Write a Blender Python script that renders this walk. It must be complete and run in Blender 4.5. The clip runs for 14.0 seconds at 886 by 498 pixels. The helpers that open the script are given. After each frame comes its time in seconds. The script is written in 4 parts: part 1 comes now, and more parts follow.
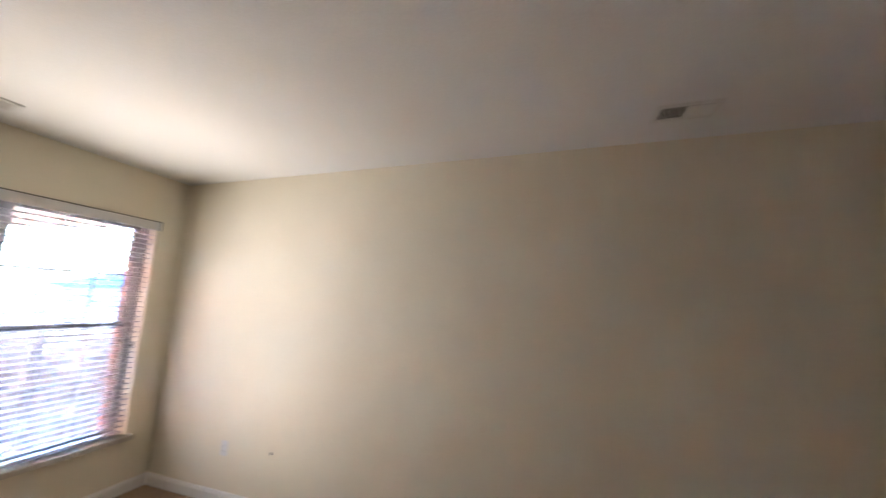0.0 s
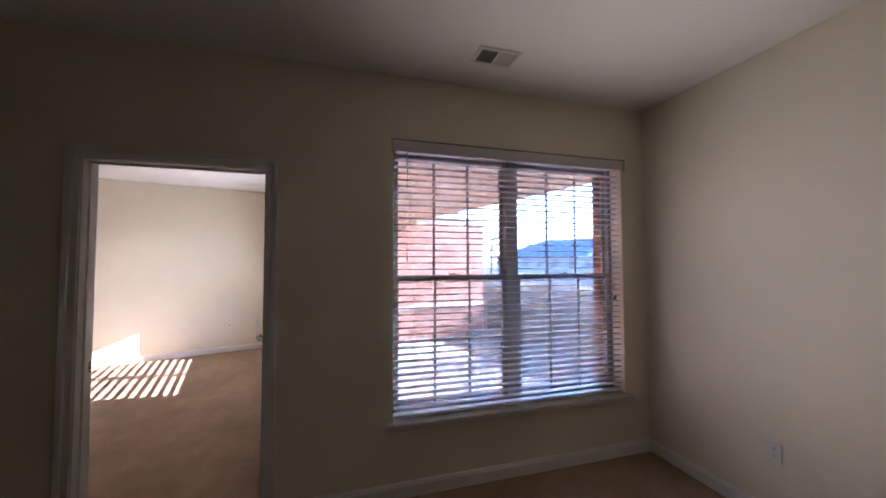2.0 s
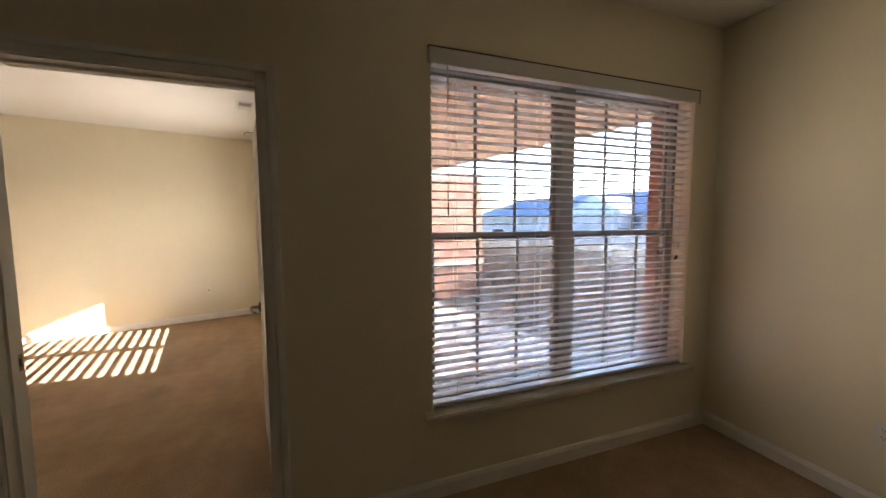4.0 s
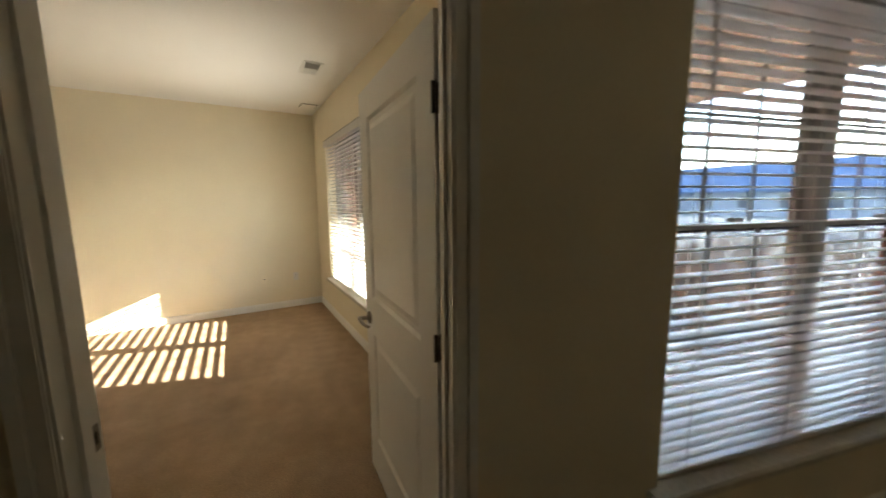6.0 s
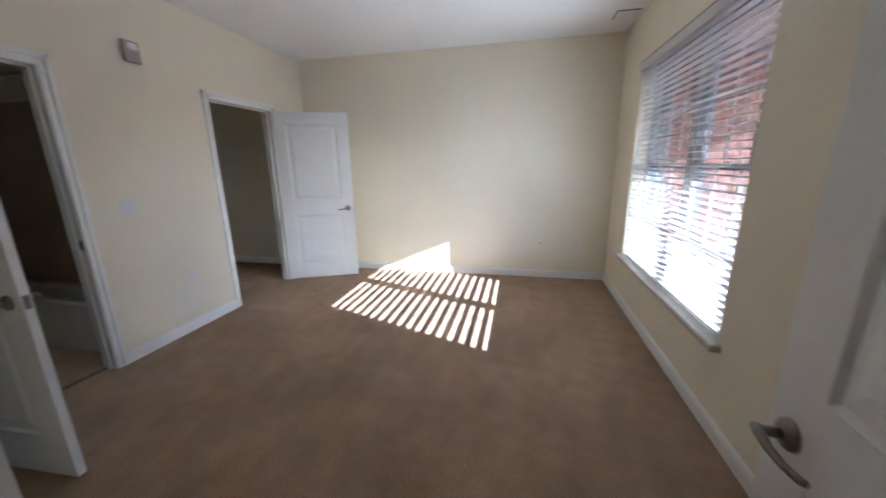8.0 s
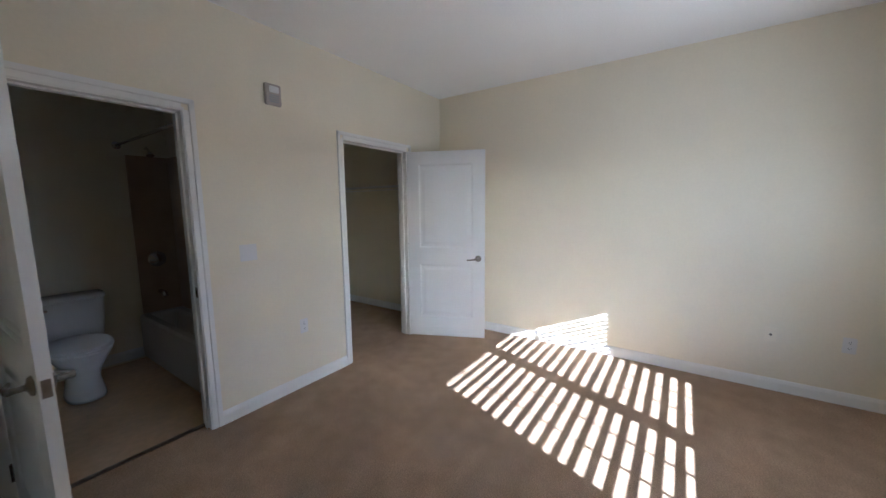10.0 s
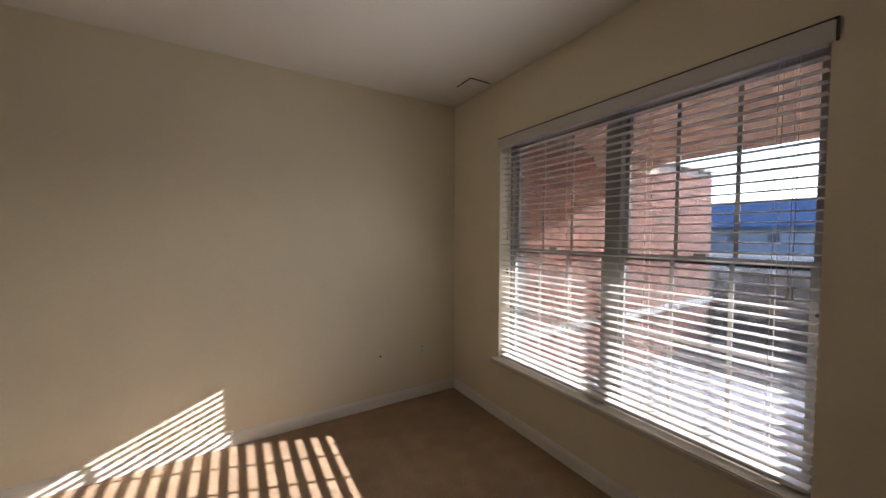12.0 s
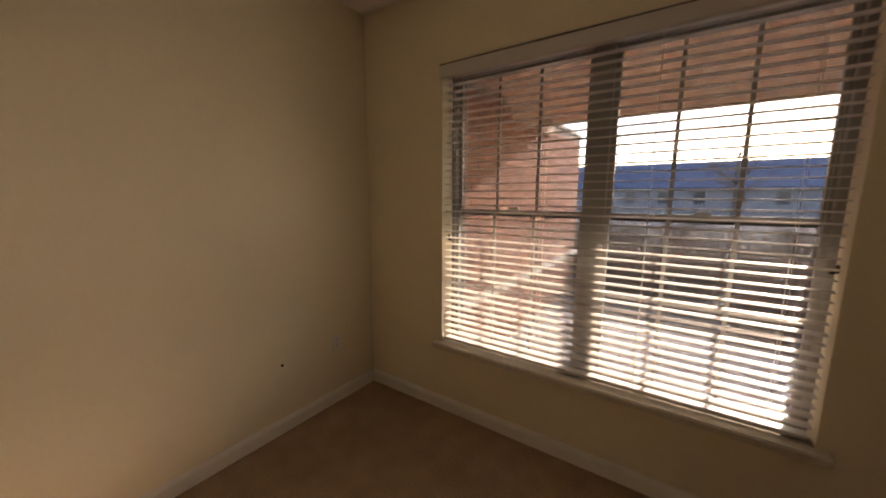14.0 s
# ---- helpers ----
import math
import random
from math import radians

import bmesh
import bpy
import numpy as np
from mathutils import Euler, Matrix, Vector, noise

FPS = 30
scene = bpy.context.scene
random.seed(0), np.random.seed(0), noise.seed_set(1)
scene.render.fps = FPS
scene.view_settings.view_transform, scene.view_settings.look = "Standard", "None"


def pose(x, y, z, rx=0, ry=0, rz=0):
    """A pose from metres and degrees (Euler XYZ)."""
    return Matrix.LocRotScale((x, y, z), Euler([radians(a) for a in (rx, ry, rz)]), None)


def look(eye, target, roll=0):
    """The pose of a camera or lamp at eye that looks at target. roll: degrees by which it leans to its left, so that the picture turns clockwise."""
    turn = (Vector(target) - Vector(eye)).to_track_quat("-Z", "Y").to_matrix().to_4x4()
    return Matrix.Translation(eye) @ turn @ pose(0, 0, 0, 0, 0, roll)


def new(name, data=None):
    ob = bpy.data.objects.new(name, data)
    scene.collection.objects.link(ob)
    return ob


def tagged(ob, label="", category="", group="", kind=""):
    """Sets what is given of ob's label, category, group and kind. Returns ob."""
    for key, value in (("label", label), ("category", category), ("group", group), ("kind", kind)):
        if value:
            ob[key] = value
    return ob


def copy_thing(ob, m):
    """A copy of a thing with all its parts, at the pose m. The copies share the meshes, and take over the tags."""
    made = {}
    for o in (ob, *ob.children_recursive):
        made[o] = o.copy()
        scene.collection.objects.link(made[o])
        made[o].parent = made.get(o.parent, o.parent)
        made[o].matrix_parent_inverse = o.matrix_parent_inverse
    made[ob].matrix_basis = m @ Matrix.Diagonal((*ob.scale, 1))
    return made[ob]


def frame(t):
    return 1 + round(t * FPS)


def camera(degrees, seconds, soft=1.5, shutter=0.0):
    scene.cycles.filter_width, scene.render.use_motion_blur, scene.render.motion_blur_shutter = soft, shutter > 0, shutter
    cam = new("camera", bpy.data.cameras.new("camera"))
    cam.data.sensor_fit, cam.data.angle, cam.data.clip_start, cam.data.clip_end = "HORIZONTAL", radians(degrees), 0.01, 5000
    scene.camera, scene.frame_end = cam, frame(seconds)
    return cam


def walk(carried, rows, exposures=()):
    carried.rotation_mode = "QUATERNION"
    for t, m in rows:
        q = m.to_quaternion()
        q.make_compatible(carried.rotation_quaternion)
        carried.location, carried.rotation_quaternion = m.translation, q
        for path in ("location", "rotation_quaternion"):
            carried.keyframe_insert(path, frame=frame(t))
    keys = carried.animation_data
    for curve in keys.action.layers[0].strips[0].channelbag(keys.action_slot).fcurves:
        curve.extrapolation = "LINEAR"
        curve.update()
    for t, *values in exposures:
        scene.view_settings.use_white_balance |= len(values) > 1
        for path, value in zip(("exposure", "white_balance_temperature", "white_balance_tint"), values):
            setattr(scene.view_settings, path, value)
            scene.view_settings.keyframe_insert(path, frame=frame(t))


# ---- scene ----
cam = camera(103.7, 14.0, shutter=0.35)
PATH = [
    (0, (0.86, 0.882, 1.634), (0.761, 2.856, 1.944), 2.0),
    (0.5, (0.613, 1.072, 1.539), (-0.168, 2.877, 1.903), 0.2),
    (1, (0.326, 1.204, 1.524), (-0.86, 2.792, 1.791), 0.2),
    (1.5, (0.025, 1.222, 1.522), (-1.444, 2.57, 1.682), 0.2),
    (2, (-0.269, 1.239, 1.478), (-1.981, 2.27, 1.554), -0.1),
    (2.5, (-0.465, 1.271, 1.453), (-2.234, 2.204, 1.417), -0.0),
    (2.7, (-0.53, 1.252, 1.446), (-2.296, 2.184, 1.347), -0.0),
    (4.8, (-1.191, 1.115, 1.461), (-2.76, 2.34, 1.271), -0.2),
    (5, (-1.288, 1.071, 1.467), (-2.844, 2.308, 1.251), -0.1),
    (5.5, (-1.527, 0.943, 1.47), (-3.083, 2.179, 1.238), -0.2),
    (6, (-1.779, 0.911, 1.47), (-3.482, 1.926, 1.206), -0.5),
    (6.5, (-2.059, 0.908, 1.455), (-3.953, 1.481, 1.167), -0.9),
    (7, (-2.333, 0.963, 1.42), (-4.271, 1.22, 0.993), -1.3),
    (7.5, (-2.538, 0.913, 1.409), (-4.472, 1.029, 0.916), -1.0),
    (8, (-2.761, 0.94, 1.417), (-4.656, 0.516, 0.936), -1.0),
    (8.2, (-2.832, 0.971, 1.422), (-4.676, 0.358, 0.949), -1.1),
    (10.3, (-3.657, 0.505, 1.448), (-5.29, -0.624, 1.206), -0.6),
    (10.5, (-3.715, 0.455, 1.447), (-5.497, -0.418, 1.202), -0.4),
    (11, (-3.898, 0.334, 1.479), (-5.86, 0.001, 1.273), -0.4),
    (11.5, (-4.034, 0.266, 1.445), (-5.975, 0.739, 1.351), -0.2),
    (12, (-4.285, 0.134, 1.488), (-5.997, 1.165, 1.407), 0.1),
    (12.5, (-4.489, 0.091, 1.475), (-6.061, 1.326, 1.406), 0.5),
    (13, (-4.709, 0.036, 1.483), (-6.053, 1.516, 1.443), 0.6),
    (13.5, (-4.904, 0.083, 1.471), (-6.059, 1.715, 1.416), 0.4),
    (14, (-5.158, 0.115, 1.468), (-6.281, 1.742, 1.166), 0.2),
]
EXPOSURES = [
    (0.0, 7.6, 5450, 17), (0.5, 6.75, 5250, 15), (1.0, 6.35, 5300, 15), (1.5, 6.0, 5300, 18), (2.0, 5.75, 5400, 26), (2.5, 5.75, 5900, 27), (5.0, 5.5, 7150, 5), (6.0, 5.4, 7000, 4),
    (6.5, 5.85, 5800, 6), (7.0, 5.9, 5200, 8), (7.5, 5.75, 5000, 9), (8.0, 5.4, 4850, 11), (10.5, 5.2, 4750, 10), (11.0, 4.95, 4550, 8), (11.5, 4.45, 4600, 6), (12.0, 4.0, 6300, 17), (12.5, 3.9, 8200, 22), (14.0, 3.6, 8900, 24),
]
walk(cam, [(t, look(eye, target, roll)) for t, eye, target, roll in PATH], EXPOSURES)
SKY, SUN_POWER = 0.15, 1.45
# watts of the fill strips added in the two windows, upward and sideways
FILL_1, FILL_2 = 0.05, 0.11
SIDE_1, SIDE_2 = 0.042, 0.04

# ---- light ----
world = bpy.data.worlds.new("world")
scene.world = world
world.use_nodes = True
wn = world.node_tree.nodes
sky = wn.new("ShaderNodeTexSky")
sky.sky_type, sky.sun_disc = "NISHITA", False
SUN = Vector((0.445, 1.26, 0.530)).normalized()
sky.sun_elevation = math.asin(SUN.z)
sky.sun_rotation = math.atan2(SUN.x, SUN.y)
wn["Background"].inputs["Strength"].default_value = SKY
world.node_tree.links.new(sky.outputs[0], wn["Background"].inputs["Color"])
lamp = bpy.data.lights.new("sun", "SUN")
lamp.energy, lamp.angle, lamp.color = SUN_POWER, radians(0.22), (1.0, 0.95, 0.87)
new("sun", lamp).matrix_world = look(SUN * 30, (0, 0, 0))


# ---- materials ----
def material(name, colour, rough=0.6, metal=0.0, grain=None, stain=None, bump=None, spec=0.5, island=0.0, patch=None):
    """A surface: grain, stain and patch are (scale, strength) of brightness noise, bump is (scale, height)."""
    m = bpy.data.materials.new(name)
    m.use_nodes = True
    nodes, links = m.node_tree.nodes, m.node_tree.links
    b = nodes["Principled BSDF"]
    b.inputs["Roughness"].default_value, b.inputs["Metallic"].default_value = rough, metal
    b.inputs["Specular IOR Level"].default_value = spec
    where = nodes.new("ShaderNodeTexCoord")
    colour = (*colour, 1)
    b.inputs["Base Color"].default_value = colour
    last = None
    for spot in (grain, stain, patch):
        if not spot:
            continue
        n = nodes.new("ShaderNodeTexNoise")
        n.inputs["Scale"].default_value, n.inputs["Detail"].default_value = spot[0], 5
        links.new(where.outputs["Object"], n.inputs["Vector"])
        r = nodes.new("ShaderNodeMapRange")
        r.inputs["From Min"].default_value, r.inputs["From Max"].default_value = 0.3, 0.7
        r.inputs["To Min"].default_value, r.inputs["To Max"].default_value = 1 - spot[1], 1 + spot[1]
        links.new(n.outputs["Fac"], r.inputs["Value"])
        last = mul(nodes, links, last, r.outputs[0], colour)
    if island:
        info = nodes.new("ShaderNodeObjectInfo")
        geo = nodes.new("ShaderNodeNewGeometry")
        add = nodes.new("ShaderNodeMath")
        add.operation = "ADD"
        links.new(info.outputs["Random"], add.inputs[0])
        links.new(geo.outputs["Random Per Island"], add.inputs[1])
        frac = nodes.new("ShaderNodeMath")
        frac.operation = "FRACT"
        links.new(add.outputs[0], frac.inputs[0])
        r = nodes.new("ShaderNodeMapRange")
        r.inputs["To Min"].default_value, r.inputs["To Max"].default_value = 1 - island, 1 + island
        links.new(frac.outputs[0], r.inputs["Value"])
        last = mul(nodes, links, last, r.outputs[0], colour)
    if last:
        links.new(last, b.inputs["Base Color"])
    if bump:
        n = nodes.new("ShaderNodeTexNoise")
        n.inputs["Scale"].default_value, n.inputs["Detail"].default_value = bump[0], 3
        links.new(where.outputs["Object"], n.inputs["Vector"])
        k = nodes.new("ShaderNodeBump")
        k.inputs["Strength"].default_value, k.inputs["Distance"].default_value = 0.6, bump[1]
        links.new(n.outputs["Fac"], k.inputs["Height"])
        links.new(k.outputs[0], b.inputs["Normal"])
    return m


def mul(nodes, links, colour, factor, start):
    """The colour times the factor."""
    v = nodes.new("ShaderNodeVectorMath")
    v.operation = "SCALE"
    if colour:
        links.new(colour, v.inputs[0])
    else:
        v.inputs[0].default_value = start[:3]
    links.new(factor, v.inputs["Scale"])
    return v.outputs[0]


PAINT = material("cream_wall_paint", (0.86, 0.795, 0.635), 0.75, grain=(60, 0.015), stain=(1.3, 0.03), bump=(180, 0.0012), spec=0.3)
CEIL = material("ceiling_paint", (0.88, 0.875, 0.86), 0.9, grain=(90, 0.03), stain=(0.9, 0.02), bump=(140, 0.003), spec=0.2)
TRIM = material("white_trim_paint", (0.87, 0.86, 0.82), 0.42, grain=(30, 0.012), stain=(4, 0.025), bump=(40, 0.0004))
DOORS = material("white_door_paint", (0.87, 0.87, 0.855), 0.45, grain=(50, 0.012), stain=(3, 0.02), bump=(70, 0.0005))
CARPET = material("tan_carpet", (0.42, 0.30, 0.20), 0.95, grain=(150, 0.32), stain=(7, 0.10), patch=(1.7, 0.13), bump=(320, 0.006), spec=0.1)
# white vinyl, greyed: the shade on its backlit faces is put into the colour
BACKLIT_VINYL = material("backlit_vinyl", (0.36, 0.35, 0.335), 0.4, stain=(5, 0.02))
SLAT = material("blind_slat", (0.68, 0.67, 0.65), 0.4, stain=(9, 0.02))
CORD = material("blind_cord", (0.72, 0.70, 0.66), 0.8)
NICKEL = material("aged_nickel", (0.30, 0.27, 0.23), 0.32, 1.0, stain=(25, 0.15))
BRONZE = material("dark_bronze", (0.07, 0.055, 0.045), 0.4, 0.9, stain=(30, 0.2))
PLASTIC = material("white_plastic", (0.80, 0.79, 0.76), 0.35)
# near-black for slots, latch hole and recess: their inner shade is put into colour
DARK = material("dark_slot", (0.03, 0.028, 0.025), 0.7)
GREY = material("grey_duct", (0.035, 0.035, 0.035), 0.6, 0.3)
SLATE = material("blue_grey_shingle", (0.06, 0.095, 0.16), 0.85, grain=(3, 0.15), stain=(0.4, 0.12))
PALE_SHINGLE = material("pale_shingle", (0.30, 0.33, 0.38), 0.85, grain=(3, 0.12), stain=(0.4, 0.1))
PORCELAIN = material("porcelain", (0.82, 0.80, 0.76), 0.12)
TUB = material("tub_acrylic", (0.80, 0.77, 0.71), 0.2)
SURROUND = material("beige_surround", (0.46, 0.34, 0.22), 0.3, stain=(3, 0.05))
VINYLFLOOR = material("vinyl_floor", (0.62, 0.43, 0.26), 0.4, grain=(20, 0.08), stain=(3, 0.1))
CHROME = material("chrome", (0.7, 0.7, 0.7), 0.12, 1.0)
WIRE = material("white_wire", (0.78, 0.77, 0.74), 0.4)
BRICK = material("red_brick", (0.40, 0.18, 0.11), 0.85, grain=(70, 0.18), stain=(6, 0.12), bump=(90, 0.004), island=0.22)
MORTAR = material("mortar", (0.30, 0.26, 0.225), 0.95, grain=(80, 0.12), stain=(4, 0.08), bump=(120, 0.003))
STONE = material("cast_stone", (0.62, 0.58, 0.50), 0.8, grain=(40, 0.08), stain=(3, 0.08), bump=(60, 0.002))
SOFFIT = material("tan_soffit", (0.72, 0.54, 0.38), 0.7, grain=(30, 0.04), stain=(2, 0.05))
CONCRETE = material("concrete", (0.52, 0.49, 0.45), 0.9, grain=(60, 0.12), stain=(1.5, 0.12), bump=(80, 0.003))
GROUND = material("dry_lawn", (0.22, 0.19, 0.145), 0.95, grain=(12, 0.3), stain=(0.5, 0.25), bump=(25, 0.02))
ASPHALT = material("asphalt", (0.05, 0.05, 0.052), 0.9, grain=(40, 0.2), stain=(0.6, 0.15))
SIDING = material("pale_siding", (0.24, 0.23, 0.25), 0.7, grain=(2, 0.06), stain=(0.3, 0.06))
TWIG = material("bare_twig", (0.15, 0.108, 0.08), 0.9, stain=(3, 0.25))
LEAF = material("dry_leaf", (0.25, 0.155, 0.09), 0.8, stain=(5, 0.3), island=0.4)
PANE_DARK = material("far_window", (0.03, 0.04, 0.06), 0.1)
ALARM = material("beige_grey_plastic", (0.45, 0.39, 0.34), 0.45, stain=(20, 0.04))
FABRIC = material("grey_paint_car", (0.35, 0.38, 0.42), 0.25)


def glass():
    m = bpy.data.materials.new("dimming_glass")
    m.use_nodes = True
    nodes, links = m.node_tree.nodes, m.node_tree.links
    nodes.remove(nodes["Principled BSDF"])
    clear, shine = nodes.new("ShaderNodeBsdfTransparent"), nodes.new("ShaderNodeBsdfGlossy")
    # the pane's tint holds the outdoors' lower brightness and the blue of its shade
    clear.inputs["Color"].default_value = (0.44, 0.47, 0.515, 1)
    shine.inputs["Roughness"].default_value = 0.02
    mix = nodes.new("ShaderNodeMixShader")
    mix.inputs[0].default_value = 0.05
    links.new(clear.outputs[0], mix.inputs[1])
    links.new(shine.outputs[0], mix.inputs[2])
    links.new(mix.outputs[0], nodes["Material Output"].inputs[0])
    return m


def mesh_screen():
    """A woven insect screen: mostly see-through, with fine light threads."""
    m = bpy.data.materials.new("insect_screen")
    m.use_nodes = True
    nodes, links = m.node_tree.nodes, m.node_tree.links
    nodes.remove(nodes["Principled BSDF"])
    clear, thread = nodes.new("ShaderNodeBsdfTransparent"), nodes.new("ShaderNodeBsdfTranslucent")
    front = nodes.new("ShaderNodeBsdfDiffuse")
    thread.inputs["Color"].default_value = (0.30, 0.30, 0.30, 1)
    front.inputs["Color"].default_value = (0.22, 0.22, 0.22, 1)
    both, mix = nodes.new("ShaderNodeMixShader"), nodes.new("ShaderNodeMixShader")
    both.inputs[0].default_value = 0.5
    mix.inputs[0].default_value = 0.14
    links.new(thread.outputs[0], both.inputs[1])
    links.new(front.outputs[0], both.inputs[2])
    links.new(clear.outputs[0], mix.inputs[1])
    links.new(both.outputs[0], mix.inputs[2])
    links.new(mix.outputs[0], nodes["Material Output"].inputs[0])
    return m


GLASS, SCREEN = glass(), mesh_screen()


# ---- mesh helpers ----
def box(bm, x0, x1, y0, y1, z0, z1, bevel=0.0, m=None):
    """A box, with its edges rounded off by bevel."""
    r = bmesh.ops.create_cube(bm, size=1.0)
    vs = r["verts"]
    for v in vs:
        v.co = Vector((x0 + (v.co.x + 0.5) * (x1 - x0), y0 + (v.co.y + 0.5) * (y1 - y0), z0 + (v.co.z + 0.5) * (z1 - z0)))
    if bevel:
        es = list({e for v in vs for e in v.link_edges})
        out = bmesh.ops.bevel(bm, geom=es, offset=bevel, segments=2, affect="EDGES")
        vs = list({v for f in out["faces"] for v in f.verts} | {v for v in vs if v.is_valid})
    if m:
        for v in vs:
            v.co = m @ v.co
    return vs


def tube(bm, points, radius, sides=8, radii=None):
    """A round bar along the points."""
    rings = []
    for i, p in enumerate(points):
        p = Vector(p)
        a = Vector(points[max(i - 1, 0)])
        b = Vector(points[min(i + 1, len(points) - 1)])
        q = (b - a).to_track_quat("Z", "Y")
        r = radii[i] if radii else radius
        rings.append([bm.verts.new(p + q @ Vector((r * math.cos(2 * math.pi * k / sides), r * math.sin(2 * math.pi * k / sides), 0))) for k in range(sides)])
    for a, b in zip(rings, rings[1:]):
        for k in range(sides):
            bm.faces.new((a[k], a[(k + 1) % sides], b[(k + 1) % sides], b[k]))
    bm.faces.new(rings[0][::-1])
    bm.faces.new(rings[-1])


def lathe(bm, profile, sides=24, m=None):
    """A turned shape: (radius, height) pairs round z."""
    rings = []
    for r, z in profile:
        rings.append([bm.verts.new((r * math.cos(2 * math.pi * k / sides), r * math.sin(2 * math.pi * k / sides), z)) for k in range(sides)])
    for a, b in zip(rings, rings[1:]):
        for k in range(sides):
            bm.faces.new((a[k], a[(k + 1) % sides], b[(k + 1) % sides], b[k]))
    bm.faces.new(rings[0][::-1])
    bm.faces.new(rings[-1])
    if m:
        for ring in rings:
            for v in ring:
                v.co = m @ v.co


def ovals(bm, rings, sides=28):
    """A skin over stacked ovals: (cx, cy, rx, ry, z, squareness)."""
    rows = []
    for cx, cy, rx, ry, z, sq in rings:
        row = []
        for k in range(sides):
            a = 2 * math.pi * k / sides
            c, s = math.cos(a), math.sin(a)
            e = 2 / (2 + sq)
            row.append(bm.verts.new((cx + rx * math.copysign(abs(c) ** e, c), cy + ry * math.copysign(abs(s) ** e, s), z)))
        rows.append(row)
    for a, b in zip(rows, rows[1:]):
        for k in range(sides):
            bm.faces.new((a[k], a[(k + 1) % sides], b[(k + 1) % sides], b[k]))
    bm.faces.new(rows[0][::-1])
    bm.faces.new(rows[-1])


def finish(name, bm, mat, smooth=False):
    bmesh.ops.recalc_face_normals(bm, faces=bm.faces)
    me = bpy.data.meshes.new(name)
    bm.to_mesh(me)
    bm.free()
    me.materials.append(mat)
    if smooth:
        for p in me.polygons:
            p.use_smooth = True
    return me


def part(name, bm, mat, parent, label="", smooth=False):
    """One mesh object under a thing or a part."""
    ob = new(name, finish(name, bm, mat, smooth))
    ob.parent = parent
    if label:
        tagged(ob, label)
    return ob


def shared(name, mesh, parent, m):
    """A repeat of a piece on the same mesh data."""
    ob = new(name, mesh)
    ob.parent = parent
    ob.matrix_basis = m
    return ob


def thing(name, label, category, m=None, group="", kind=""):
    ob = tagged(new(name), label, category, group, kind)
    if m:
        ob.matrix_basis = m
    return ob


def structure(name, bm, mat, label, category, m=None):
    ob = tagged(new(name, finish(name, bm, mat)), label, category, kind="structure")
    if m:
        ob.matrix_basis = m
    return ob


def prism(bm, corners, z0, z1):
    """An upright slab over a floor plan's corners."""
    low, high = ([bm.verts.new((x, y, z)) for x, y in corners] for z in (z0, z1))
    n = len(low)
    for k in range(n):
        bm.faces.new((low[k], low[(k + 1) % n], high[(k + 1) % n], high[k]))
    bm.faces.new(low[::-1])
    bm.faces.new(high)


def slab_wall(axis, a0, a1, b0, b1, z0, z1, holes=()):
    """A wall along axis 'x' or 'y' from a0 to a1, b0 to b1 thick, with holes (a0, a1, z0, z1) cut through it."""
    cuts_a = sorted({a0, a1, *[h[0] for h in holes], *[h[1] for h in holes]})
    cuts_z = sorted({z0, z1, *[h[2] for h in holes], *[h[3] for h in holes]})
    solid = {}
    for i in range(len(cuts_a) - 1):
        for k in range(len(cuts_z) - 1):
            ca, cz = (cuts_a[i] + cuts_a[i + 1]) / 2, (cuts_z[k] + cuts_z[k + 1]) / 2
            solid[i, k] = not any(h[0] < ca < h[1] and h[2] < cz < h[3] for h in holes)
    bm = bmesh.new()

    def quad(*pts):
        bm.faces.new([bm.verts.new(p if axis == "x" else (p[1], p[0], p[2])) for p in pts])

    for (i, k), full in solid.items():
        if not full:
            continue
        p0, p1, q0, q1 = cuts_a[i], cuts_a[i + 1], cuts_z[k], cuts_z[k + 1]
        for b in (b0, b1):
            quad((p0, b, q0), (p1, b, q0), (p1, b, q1), (p0, b, q1))
        if not solid.get((i - 1, k)):
            quad((p0, b0, q0), (p0, b1, q0), (p0, b1, q1), (p0, b0, q1))
        if not solid.get((i + 1, k)):
            quad((p1, b0, q0), (p1, b1, q0), (p1, b1, q1), (p1, b0, q1))
        if not solid.get((i, k - 1)):
            quad((p0, b0, q0), (p1, b0, q0), (p1, b1, q0), (p0, b1, q0))
        if not solid.get((i, k + 1)):
            quad((p0, b0, q1), (p1, b0, q1), (p1, b1, q1), (p0, b1, q1))
    bmesh.ops.remove_doubles(bm, verts=bm.verts, dist=1e-5)
    return bm


# ---- plan ----
CEILING = 2.70
# the living room and its porch front stand 15 degrees askew to the bedroom; its numbers are in its own square frame
LIVING = pose(-2.595, 1.382, 0, 0, 0, -15) @ pose(2.45, -1.80, 0)
AX = -2.40                      # living room, door and window wall
AY = 4.60                       # living room, far wall
AE, AS = 4.60, -0.95            # living room, walls behind
BW = -7.105                     # bedroom, end wall
BN, BS = 1.96, -1.88            # bedroom, window wall and closet wall
W1 = (2.575, 4.37, 0.465, 2.257)  # living room window: y, y, z, z
W2 = (-6.44, -4.655, 0.49, 2.228)
D1 = (0.965, 1.825, 2.02)        # bedroom doorway: y, y, top
D2 = (-6.47, -5.637, 2.02)      # closet doorway: x, x, top
D3 = (-4.445, -3.64, 2.02)      # bathroom doorway: x, x, top
OUT1, OUT2 = AX - 0.30, BN + 0.30
PORCH_EDGE, PORCH_TOP, PORCH_W = 4.70, 2.385, -6.64
CB = (BW, -5.05, -3.75)         # closet: x, x, back
